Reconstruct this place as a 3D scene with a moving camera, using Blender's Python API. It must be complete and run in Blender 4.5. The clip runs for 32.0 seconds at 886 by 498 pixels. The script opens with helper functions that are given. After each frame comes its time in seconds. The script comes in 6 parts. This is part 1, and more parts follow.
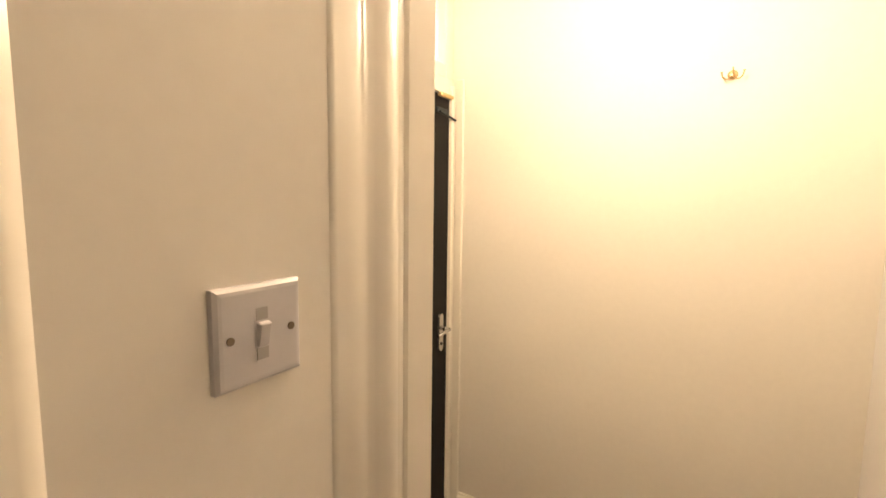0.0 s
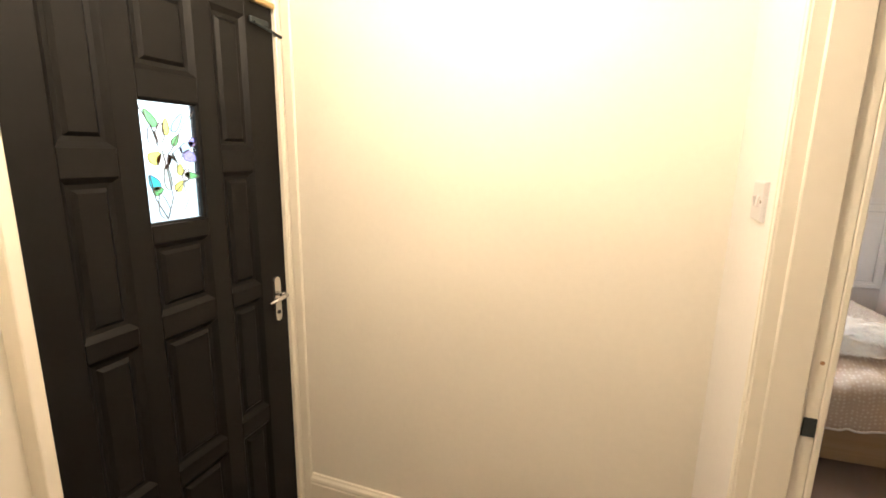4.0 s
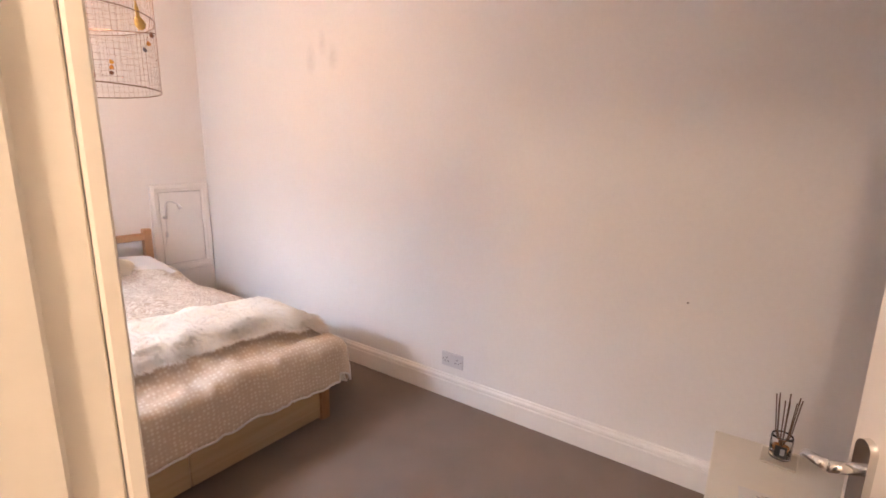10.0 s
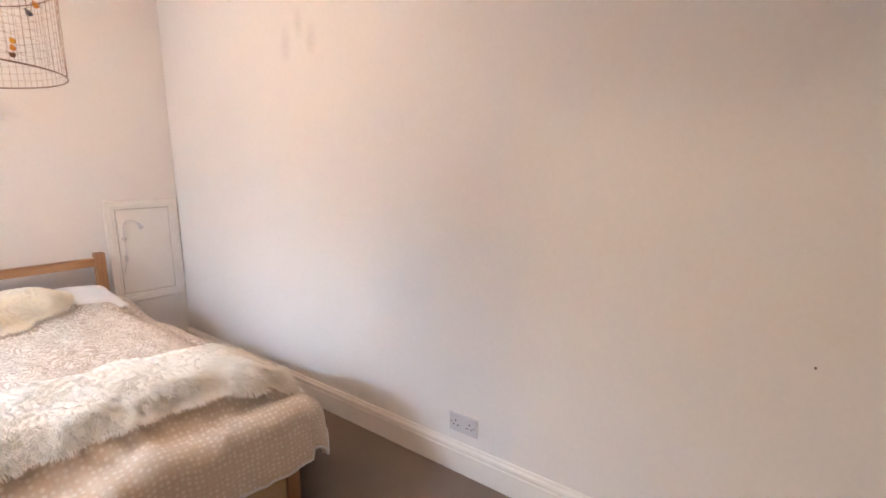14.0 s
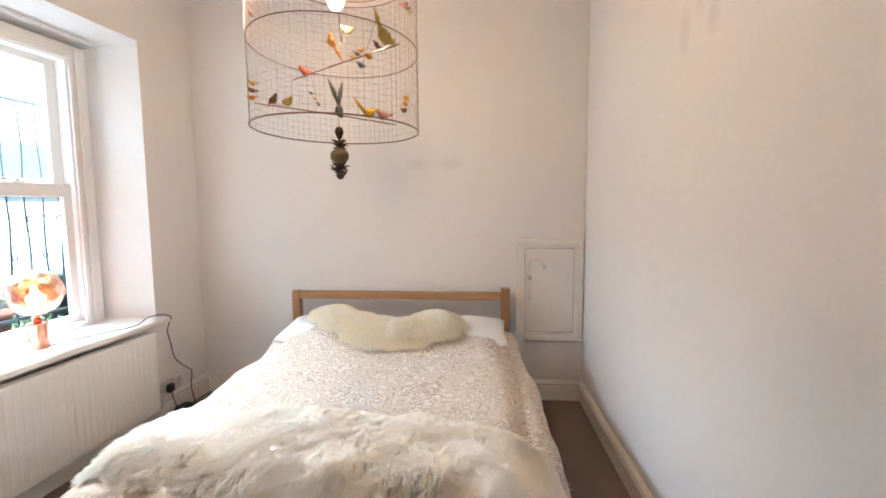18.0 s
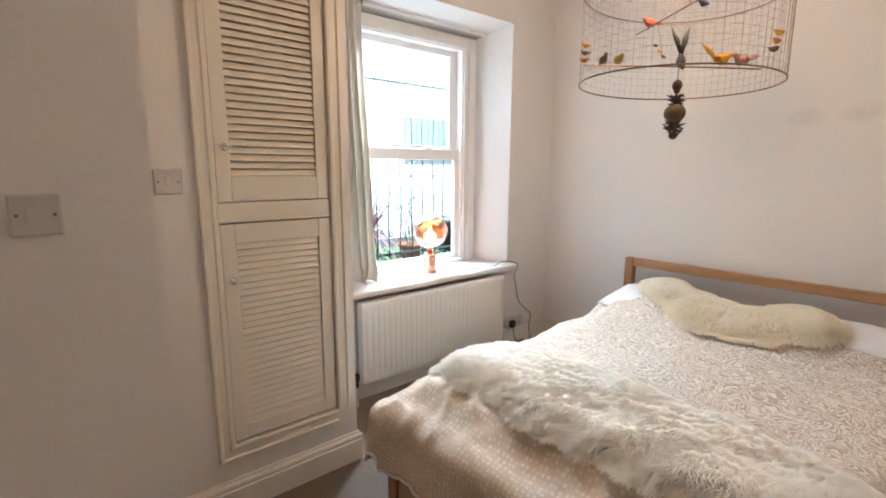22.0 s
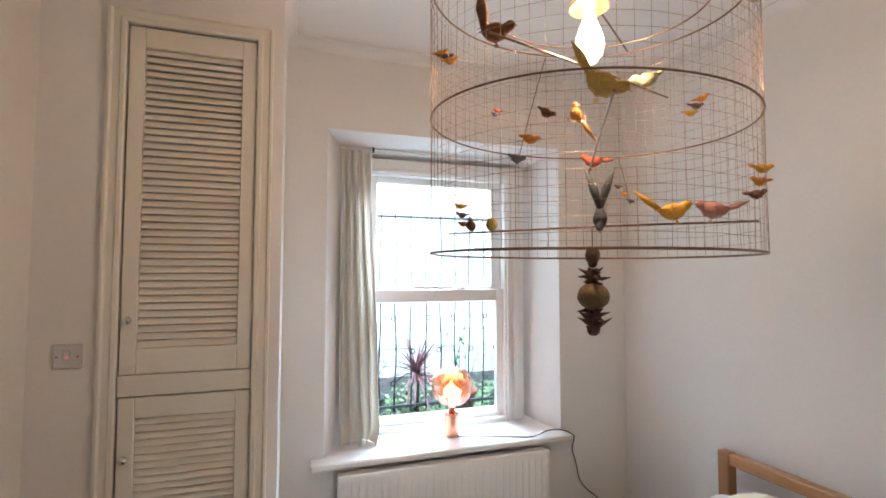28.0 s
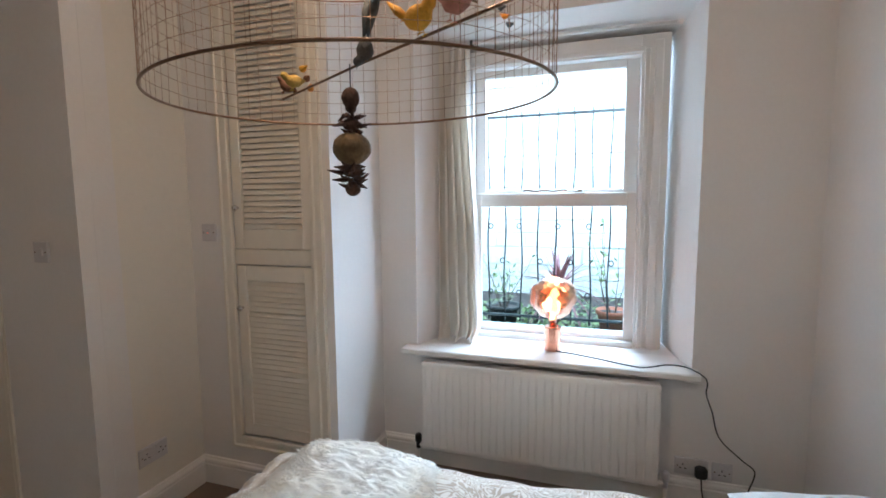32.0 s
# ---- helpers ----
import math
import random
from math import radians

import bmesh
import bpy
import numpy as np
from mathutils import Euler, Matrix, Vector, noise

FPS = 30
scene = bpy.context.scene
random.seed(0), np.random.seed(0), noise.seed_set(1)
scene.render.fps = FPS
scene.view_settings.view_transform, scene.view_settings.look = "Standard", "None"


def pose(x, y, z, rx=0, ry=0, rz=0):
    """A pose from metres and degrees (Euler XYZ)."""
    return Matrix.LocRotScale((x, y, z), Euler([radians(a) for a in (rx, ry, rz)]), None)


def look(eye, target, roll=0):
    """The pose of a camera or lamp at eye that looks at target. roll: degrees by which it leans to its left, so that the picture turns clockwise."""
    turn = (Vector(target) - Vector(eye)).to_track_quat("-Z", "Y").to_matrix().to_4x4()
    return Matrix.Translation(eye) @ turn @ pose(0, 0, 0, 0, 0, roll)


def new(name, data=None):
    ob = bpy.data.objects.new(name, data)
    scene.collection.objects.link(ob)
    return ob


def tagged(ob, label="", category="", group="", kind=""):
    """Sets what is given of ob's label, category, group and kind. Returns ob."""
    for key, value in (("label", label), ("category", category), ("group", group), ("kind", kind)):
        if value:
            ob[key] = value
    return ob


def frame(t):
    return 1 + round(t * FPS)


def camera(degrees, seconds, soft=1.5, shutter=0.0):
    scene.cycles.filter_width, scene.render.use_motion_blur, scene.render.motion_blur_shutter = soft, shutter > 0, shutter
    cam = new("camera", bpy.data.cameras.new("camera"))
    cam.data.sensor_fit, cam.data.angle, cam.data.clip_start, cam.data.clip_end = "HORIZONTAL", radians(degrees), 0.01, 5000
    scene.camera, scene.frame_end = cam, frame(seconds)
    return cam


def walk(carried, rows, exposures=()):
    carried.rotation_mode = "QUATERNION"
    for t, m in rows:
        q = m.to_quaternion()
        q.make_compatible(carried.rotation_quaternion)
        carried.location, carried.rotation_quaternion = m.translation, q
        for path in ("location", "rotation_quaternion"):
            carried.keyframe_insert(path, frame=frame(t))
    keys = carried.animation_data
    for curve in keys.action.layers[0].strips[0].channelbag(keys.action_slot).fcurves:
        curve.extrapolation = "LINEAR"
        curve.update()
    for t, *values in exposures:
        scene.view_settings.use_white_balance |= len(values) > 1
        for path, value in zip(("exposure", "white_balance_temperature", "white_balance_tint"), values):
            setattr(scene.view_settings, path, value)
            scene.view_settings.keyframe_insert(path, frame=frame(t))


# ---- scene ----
cam = camera(87.2, 32.0, soft=1.7)
PATH = [
    (0, (-0.406, -1.843, 1.536), (-1.439, -0.144, 1.325), 0.7),
    (0.5, (-0.403, -1.82, 1.513), (-1.287, -0.054, 1.2), 0.6),
    (1, (-0.378, -1.82, 1.463), (-1.183, -0.034, 1.059), 0.8),
    (1.5, (-0.36, -1.805, 1.456), (-1.106, -0.006, 0.983), 0.9),
    (2, (-0.318, -1.771, 1.427), (-1.061, 0.018, 0.935), 1.05),
    (2.5, (-0.29, -1.706, 1.419), (-1.014, 0.083, 0.873), 1.0),
    (4.5, (-0.306, -1.372, 1.509), (-0.917, 0.507, 1.198), 0.0),
    (5, (-0.281, -1.266, 1.51), (-0.718, 0.673, 1.282), 0.2),
    (6, (-0.217, -1.075, 1.518), (-0.258, 0.916, 1.337), 0.3),
    (7, (-0.12, -0.921, 1.534), (0.212, 1.037, 1.299), 0.2),
    (7.5, (-0.055, -0.867, 1.532), (0.493, 1.046, 1.332), 1.4),
    (8, (0.007, -0.733, 1.453), (0.953, 1.026, 1.348), 0.92),
    (8.5, (0.054, -0.662, 1.447), (1.298, 0.895, 1.280), 1.05),
    (9, (0.069, -0.679, 1.447), (1.458, 0.743, 1.227), 1.06),
    (9.5, (0.070, -0.712, 1.435), (1.533, 0.612, 1.112), 0.93),
    (10, (0.044, -0.740, 1.410), (1.559, 0.501, 1.005), 0.73),
    (10.5, (0.036, -0.758, 1.400), (1.590, 0.421, 0.957), 0.76),
    (11, (0.009, -0.765, 1.385), (1.589, 0.369, 0.916), 0.79),
    (11.5, (0.006, -0.758, 1.384), (1.598, 0.331, 0.857), 0.86),
    (12, (0.036, -0.717, 1.387), (1.640, 0.348, 0.846), 0.90),
    (12.5, (0.126, -0.647, 1.363), (1.738, 0.416, 0.841), 1.01),
    (13, (0.251, -0.562, 1.346), (1.867, 0.523, 0.886), 0.94),
    (13.5, (0.411, -0.474, 1.362), (1.983, 0.697, 0.965), 0.62),
    (15.5, (0.824, -0.135, 1.367), (1.808, 1.592, 1.147), -1.0),
    (16, (0.974, -0.177, 1.38), (1.656, 1.697, 1.225), -0.3),
    (16.5, (1.023, -0.077, 1.393), (1.418, 1.877, 1.229), -0.5),
    (17, (1.146, -0.059, 1.394), (1.281, 1.929, 1.223), -0.3),
    (17.5, (1.229, 0.027, 1.375), (1.169, 2.018, 1.205), -0.3),
    (18, (1.311, 0.099, 1.384), (1.05, 2.073, 1.189), -0.4),
    (18.5, (1.404, 0.165, 1.366), (0.923, 2.094, 1.15), -0.4),
    (19, (1.467, 0.207, 1.33), (0.804, 2.073, 1.046), -0.2),
    (19.5, (1.488, 0.226, 1.308), (0.63, 1.985, 0.893), 0.0),
    (20, (1.488, 0.229, 1.291), (0.475, 1.867, 0.753), 0.3),
    (20.5, (1.478, 0.222, 1.309), (0.329, 1.752, 0.73), 0.5),
    (21, (1.462, 0.201, 1.331), (0.176, 1.626, 0.771), 0.5),
    (21.5, (1.454, 0.176, 1.357), (0.03, 1.508, 0.912), 0.4),
    (22, (1.451, 0.162, 1.374), (-0.062, 1.425, 1.034), 0.3),
    (22.5, (1.45, 0.154, 1.412), (-0.111, 1.388, 1.212), 0.2),
    (23, (1.461, 0.156, 1.442), (-0.122, 1.377, 1.375), 0.0),
    (23.5, (1.462, 0.184, 1.468), (-0.135, 1.388, 1.456), -0.1),
    (24, (1.468, 0.239, 1.498), (-0.151, 1.413, 1.522), -0.2),
    (24.5, (1.466, 0.332, 1.526), (-0.178, 1.463, 1.646), -0.3),
    (25, (1.46, 0.443, 1.552), (-0.212, 1.533, 1.682), -0.1),
    (25.5, (1.488, 0.581, 1.568), (-0.219, 1.617, 1.691), -0.1),
    (27.5, (1.576, 1.084, 1.598), (-0.291, 1.792, 1.702), -0.1),
    (28, (1.581, 1.203, 1.624), (-0.319, 1.819, 1.719), 0.1),
    (28.5, (1.579, 1.339, 1.611), (-0.351, 1.854, 1.71), -0.0),
    (29, (1.569, 1.484, 1.618), (-0.394, 1.854, 1.716), -0.1),
    (29.5, (1.553, 1.617, 1.591), (-0.438, 1.793, 1.665), -0.3),
    (30, (1.532, 1.729, 1.543), (-0.468, 1.747, 1.521), -0.5),
    (30.5, (1.508, 1.871, 1.519), (-0.485, 1.733, 1.424), -0.5),
    (31, (1.496, 2.016, 1.501), (-0.481, 1.745, 1.368), -0.6),
    (31.5, (1.491, 2.169, 1.474), (-0.455, 1.733, 1.319), -0.7),
    (32, (1.476, 2.285, 1.467), (-0.418, 1.676, 1.265), -0.5),
]
walk(cam, [(t, look(eye, target, roll)) for t, eye, target, roll in PATH],
     exposures=[(0, 1.5, 6450, 13), (1, 1.58, 6450, 13), (2.5, 1.82, 6150, 11), (4.5, 1.68, 5900, 10), (5, 1.55, 5900, 10), (6, 1.16, 6100, 12), (6.8, 1.05, 6350, 16), (8, 1.06, 6500, 21), (9, 1.7, 6300, 25), (10.5, 2.0, 6150, 26), (12, 2.18, 6000, 21),
                (13, 2.08, 5950, 19), (17, 1.65, 5980, 13), (19, 1.55, 5850, 9), (23, 1.34, 5950, 10), (28, 1.0, 5700, 10), (32, 0.66, 5400, 8)])

# ---------------------------------------------------------------- light
world = bpy.data.worlds.new("overcast_sky")
scene.world = world
world.use_nodes = True
wn = world.node_tree
sky = wn.nodes.new("ShaderNodeTexSky")
sky.sky_type = "NISHITA"
sky.sun_disc = False
sky.sun_elevation = radians(49)
sky.sun_rotation = radians(99)
sky.air_density, sky.dust_density, sky.ozone_density = 1.0, 3.0, 1.0
wn.links.new(sky.outputs[0], wn.nodes["Background"].inputs[0])
wn.nodes["Background"].inputs[1].default_value = 0.15


def lamp(name, kind, m, energy, color, **kw):
    data = bpy.data.lights.new(name, kind)
    data.energy, data.color = energy, color
    for key, value in kw.items():
        if key == "size":
            data.size = value
        elif key == "size_y":
            data.shape, data.size_y = "RECTANGLE", value
        elif key == "radius":
            data.shadow_soft_size = value
        elif key == "angle":
            data.angle = value
    ob = new(name, data)
    ob.matrix_world = m
    return ob


WARM = (1.0, 0.64, 0.37)
lamp("sun", "SUN", look((4, 1.0, 7), (-2, 2, 0)), 4.0, (1.0, 0.97, 0.93), angle=radians(20))
lamp("window_daylight", "AREA", look((-1.95, 2.55, 2.9), (-0.4, 1.75, 0.85)), 175, (0.78, 0.91, 1.0), size=2.3, size_y=1.1)
lamp("pendant_bulb_light", "POINT", pose(0.681, 1.842, 2.175), 9.0, WARM, radius=0.035)
lamp("hall_ceiling_light", "POINT", pose(-0.69, -0.80, 2.17), 16.5, (1.0, 0.755, 0.49), radius=0.06)
lamp("window_lamp_light", "POINT", pose(-1.004, 2.096, 0.93), 0.4, WARM, radius=0.03)


# ---------------------------------------------------------------- materials
def material(name, color, rough=0.6, metal=0.0, var=0.06, scale=6.0, grain=90.0, bump=0.05, dist=0.002,
             stain=None, stain_amount=0.0, coords="Object", coat=0.0):
    """Principled paint, cloth or metal with colour variation at two scales and fine relief."""
    m = bpy.data.materials.new(name)
    m.use_nodes = True
    nt = m.node_tree
    n, l = nt.nodes, nt.links
    p = n["Principled BSDF"]
    p.inputs["Roughness"].default_value = rough
    p.inputs["Metallic"].default_value = metal
    p.inputs["Coat Weight"].default_value = coat
    tc = n.new("ShaderNodeTexCoord")
    big, fine = n.new("ShaderNodeTexNoise"), n.new("ShaderNodeTexNoise")
    big.inputs["Scale"].default_value, big.inputs["Detail"].default_value = scale, 4
    fine.inputs["Scale"].default_value, fine.inputs["Detail"].default_value = grain, 3
    for t in (big, fine):
        l.new(tc.outputs[coords], t.inputs["Vector"])
    ramp = n.new("ShaderNodeValToRGB")
    ramp.color_ramp.elements[0].position, ramp.color_ramp.elements[1].position = 0.3, 0.7
    dark = stain if stain else tuple(c * (1 - var) for c in color)
    ramp.color_ramp.elements[0].color = (*[c + (d - c) * (stain_amount if stain else 1) for c, d in zip(color, dark)], 1)
    ramp.color_ramp.elements[1].color = (*color, 1)
    l.new(big.outputs[0], ramp.inputs[0])
    mixed = n.new("ShaderNodeMix")
    mixed.data_type, mixed.blend_type = "RGBA", "MULTIPLY"
    mixed.inputs[0].default_value = var * 2
    l.new(ramp.outputs[0], mixed.inputs[6])
    l.new(fine.outputs[0], mixed.inputs[7])
    l.new(mixed.outputs[2], p.inputs["Base Color"])
    b = n.new("ShaderNodeBump")
    b.inputs["Strength"].default_value, b.inputs["Distance"].default_value = bump, dist
    l.new(fine.outputs[0], b.inputs["Height"])
    l.new(b.outputs[0], p.inputs["Normal"])
    return m


def node_of(m, kind):
    return next(n for n in m.node_tree.nodes if n.bl_idname == kind)


M_WALL = material("matt_white_wall_paint", (0.80, 0.775, 0.75), 0.75, var=0.03, scale=1.5, grain=55, bump=0.10, dist=0.003)
M_HALL = material("hall_wall_paint", (0.80, 0.76, 0.68), 0.6, var=0.03, scale=1.2, grain=45, bump=0.10, dist=0.003)
M_CEIL = material("ceiling_paint", (0.82, 0.80, 0.78), 0.8, var=0.03, scale=1.0, grain=60, bump=0.08, dist=0.003)
M_TRIM = material("cream_gloss_paint", (0.80, 0.755, 0.66), 0.28, var=0.03, scale=5, grain=30, bump=0.06, dist=0.002)
M_TRIMW = material("white_gloss_paint", (0.82, 0.79, 0.75), 0.30, var=0.03, scale=5, grain=30, bump=0.05, dist=0.002)
M_UPVC = material("white_window_paint", (0.84, 0.83, 0.81), 0.3, var=0.03, scale=8, grain=50, bump=0.03)
M_CARPET = material("brown_carpet", (0.295, 0.228, 0.182), 0.95, var=0.18, scale=3.0, grain=420, bump=0.7, dist=0.006)
M_HALLCARPET = material("hall_carpet", (0.21, 0.15, 0.095), 0.95, var=0.16, scale=3.0, grain=420, bump=0.7, dist=0.006)
M_PLASTIC = material("white_plastic", (0.60, 0.58, 0.59), 0.3, var=0.02, scale=20, grain=200, bump=0.01)
M_SCREW = material("brass_screw", (0.25, 0.2, 0.15), 0.4, 0.9)
M_RAD = material("radiator_enamel", (0.83, 0.81, 0.78), 0.28, var=0.02, scale=4, grain=40, bump=0.02)
M_BLACK = material("black_door_paint", (0.0065, 0.006, 0.0055), 0.5, var=0.25, scale=9, grain=60, bump=0.12, dist=0.002)
M_CHROME = material("chrome", (0.75, 0.74, 0.72), 0.16, 1.0, var=0.04, scale=30, grain=120, bump=0.01)
M_IRON = material("dark_iron", (0.032, 0.045, 0.05), 0.55, 0.3, var=0.2, scale=20, grain=150, bump=0.2)
M_WIRE = material("bronze_wire", (0.30, 0.19, 0.12), 0.38, 0.9, var=0.2, scale=40, grain=200, bump=0.1)
M_COPPER = material("polished_copper", (0.82, 0.42, 0.30), 0.15, 1.0, var=0.05, scale=30, grain=120, bump=0.01)
M_CORD = material("black_flex", (0.012, 0.012, 0.012), 0.5)
M_DARK = material("dark_plastic", (0.02, 0.02, 0.02), 0.5)
M_CURTAIN = material("cream_cotton_curtain", (0.87, 0.82, 0.745), 0.9, var=0.06, scale=10, grain=500, bump=0.25, dist=0.001)
M_BLACK.node_tree.nodes["Principled BSDF"].inputs["Specular IOR Level"].default_value = 0.2
cn = M_CURTAIN.node_tree
thin, blend = cn.nodes.new("ShaderNodeBsdfTranslucent"), cn.nodes.new("ShaderNodeMixShader")
thin.inputs[0].default_value, blend.inputs[0].default_value = (0.86, 0.77, 0.64, 1), 0.18
cn.links.new(cn.nodes["Principled BSDF"].outputs[0], blend.inputs[1])
cn.links.new(thin.outputs[0], blend.inputs[2])
cn.links.new(blend.outputs[0], cn.nodes["Material Output"].inputs[0])
M_SHEET = material("white_cotton", (0.82, 0.80, 0.78), 0.9, var=0.05, scale=8, grain=400, bump=0.2, dist=0.001)


def wood(name, light, dark, axis):
    """Planed timber with growth rings stretched along one axis."""
    m = material(name, light, 0.42, var=0.10, scale=4, grain=180, bump=0.06, dist=0.001)
    nt = m.node_tree
    n, l = nt.nodes, nt.links
    big, ramp = node_of(m, "ShaderNodeTexNoise"), node_of(m, "ShaderNodeValToRGB")
    tc = node_of(m, "ShaderNodeTexCoord")
    mp = n.new("ShaderNodeMapping")
    mp.inputs["Scale"].default_value = [1.2 if i == axis else 26 for i in range(3)]
    l.new(tc.outputs["Object"], mp.inputs["Vector"])
    for t in list(n):
        if t.bl_idname == "ShaderNodeTexNoise":
            l.new(mp.outputs[0], t.inputs["Vector"])
    big.inputs["Scale"].default_value, big.inputs["Distortion"].default_value = 1.0, 0.6
    ramp.color_ramp.elements[0].color = (*dark, 1)
    return m


M_OAK_X = wood("oak_rail", (0.50, 0.28, 0.135), (0.36, 0.185, 0.08), 0)
M_OAK_Z = wood("oak_post", (0.48, 0.265, 0.125), (0.34, 0.17, 0.075), 2)
M_PINE_X = wood("pale_ply_side", (0.60, 0.44, 0.27), (0.52, 0.36, 0.20), 0)
M_PINE_Y = wood("pale_ply_long", (0.60, 0.44, 0.27), (0.52, 0.36, 0.20), 1)


def glass(name, color=(1, 1, 1), rough=0.0, ior=1.45):
    m = bpy.data.materials.new(name)
    m.use_nodes = True
    p = m.node_tree.nodes["Principled BSDF"]
    p.inputs["Base Color"].default_value = (*color, 1)
    p.inputs["Transmission Weight"].default_value = 1.0
    p.inputs["Roughness"].default_value = rough
    p.inputs["IOR"].default_value = ior
    return m


def emitter(name, color, strength):
    m = bpy.data.materials.new(name)
    m.use_nodes = True
    p = m.node_tree.nodes["Principled BSDF"]
    p.inputs["Base Color"].default_value = (*color, 1)
    p.inputs["Emission Color"].default_value = (*color, 1)
    p.inputs["Emission Strength"].default_value = strength
    return m


M_GLASS = glass("window_glass", (0.97, 1.0, 1.0), 0.0, 1.2)
# upper pane: a little translucent white imitates glare washing out the view
M_VEILED = glass("glare_veiled_glass", (0.96, 1.0, 1.0), 0.0, 1.2)
dn = M_VEILED.node_tree
glare_veil, over = dn.nodes.new("ShaderNodeBsdfTranslucent"), dn.nodes.new("ShaderNodeMixShader")
glare_veil.inputs[0].default_value, over.inputs[0].default_value = (0.85, 0.92, 0.92, 1), 0.011
dn.links.new(dn.nodes["Principled BSDF"].outputs[0], over.inputs[1])
dn.links.new(glare_veil.outputs[0], over.inputs[2])
dn.links.new(over.outputs[0], dn.nodes["Material Output"].inputs[0])
M_FROST = glass("obscure_glass", (0.95, 0.98, 1.0), 0.25)
M_BULB = emitter("glowing_bulb_glass", (1.0, 0.66, 0.32), 5.0)
M_FILAMENT = emitter("glowing_filament", (1.0, 0.45, 0.15), 9.0)
M_NEON = emitter("neon_indicator", (1.0, 0.18, 0.05), 1.0)


# ---------------------------------------------------------------- helpers
def mesh_of(name, bm, mat, smooth=False):
    me = bpy.data.meshes.new(name)
    bm.to_mesh(me)
    bm.free()
    me.materials.append(mat)
    if smooth:
        me.polygons.foreach_set("use_smooth", [True] * len(me.polygons))
    return me


def part(name, bm, mat, parent, label="", smooth=False, at=None):
    ob = new(name, mesh_of(name, bm, mat, smooth))
    ob.parent = parent
    if at is not None:
        ob.matrix_basis = at
    return tagged(ob, label)


def thing(name, label, category, at=None, group="", kind=""):
    ob = new(name)
    ob.empty_display_size = 0.1
    if at is not None:
        ob.matrix_basis = at
    return tagged(ob, label, category, group, kind)


def structure(name, bm, mat, label="", category="", smooth=False):
    return tagged(new(name, mesh_of(name, bm, mat, smooth)), label, category, kind="structure")


def box(bm, x0, x1, y0, y1, z0, z1, bevel=0.0, m=None):
    """Adds a box, its edges chamfered, to bm."""
    b = min(bevel, (x1 - x0) * 0.45, (y1 - y0) * 0.45, (z1 - z0) * 0.45)
    lo, hi = (x0, y0, z0), (x1, y1, z1)
    if b <= 0:
        vs = [bm.verts.new((x, y, z)) for x in (x0, x1) for y in (y0, y1) for z in (z0, z1)]
        fs = [(0, 1, 3, 2), (4, 6, 7, 5), (0, 4, 5, 1), (2, 3, 7, 6), (0, 2, 6, 4), (1, 5, 7, 3)]
    else:
        at, vs = {}, []
        for i in range(8):
            s = [(i >> 2) & 1, (i >> 1) & 1, i & 1]
            corner = [hi[k] if s[k] else lo[k] for k in range(3)]
            for k in range(3):
                p = [corner[j] if j == k else corner[j] + (-b if s[j] else b) for j in range(3)]
                at[i, k] = len(vs)
                vs.append(bm.verts.new(p))
        fs = []
        for k in range(3):
            u, v = [(1, 2), (2, 0), (0, 1)][k]
            for s in (0, 1):
                ring = []
                for a, c in ((0, 0), (1, 0), (1, 1), (0, 1)):
                    bits = [0, 0, 0]
                    bits[k], bits[u], bits[v] = s, a, c
                    ring.append(at[bits[0] * 4 + bits[1] * 2 + bits[2], k])
                fs.append(tuple(ring if s else reversed(ring)))
        for k in range(3):
            u, v = [(1, 2), (2, 0), (0, 1)][k]
            for a in (0, 1):
                for c in (0, 1):
                    ids = []
                    for s in (0, 1):
                        bits = [0, 0, 0]
                        bits[k], bits[u], bits[v] = s, a, c
                        ids.append(bits[0] * 4 + bits[1] * 2 + bits[2])
                    ring = [at[ids[0], u], at[ids[1], u], at[ids[1], v], at[ids[0], v]]
                    fs.append(tuple(ring if a == c else reversed(ring)))
        for i in range(8):
            s = [(i >> 2) & 1, (i >> 1) & 1, i & 1]
            ring = [at[i, 0], at[i, 1], at[i, 2]]
            fs.append(tuple(ring if sum(s) % 2 else reversed(ring)))
    if m is not None:
        for v in vs:
            v.co = m @ v.co
    for f in fs:
        bm.faces.new([vs[i] for i in f])
    return bm


def boxes(*rows, bevel=0.0):
    bm = bmesh.new()
    for r in rows:
        box(bm, *r, bevel=bevel)
    return bm


def lathe(bm, profile, segs=24, center=(0, 0, 0), axis="z"):
    """Turns a profile of (radius, height) about an axis."""
    cx, cy, cz = center
    rings = []
    for r, h in profile:
        ring = []
        for i in range(segs):
            a = 2 * math.pi * i / segs
            u, v = r * math.cos(a), r * math.sin(a)
            p = {"z": (cx + u, cy + v, cz + h), "x": (cx + h, cy + u, cz + v), "y": (cx + v, cy + h, cz + u)}[axis]
            ring.append(bm.verts.new(p))
        rings.append(ring)
    for a, b in zip(rings, rings[1:]):
        for i in range(segs):
            j = (i + 1) % segs
            bm.faces.new((a[i], a[j], b[j], b[i]))
    if profile[0][0] > 1e-5:
        bm.faces.new(list(reversed(rings[0])))
    if profile[-1][0] > 1e-5:
        bm.faces.new(rings[-1])
    return bm


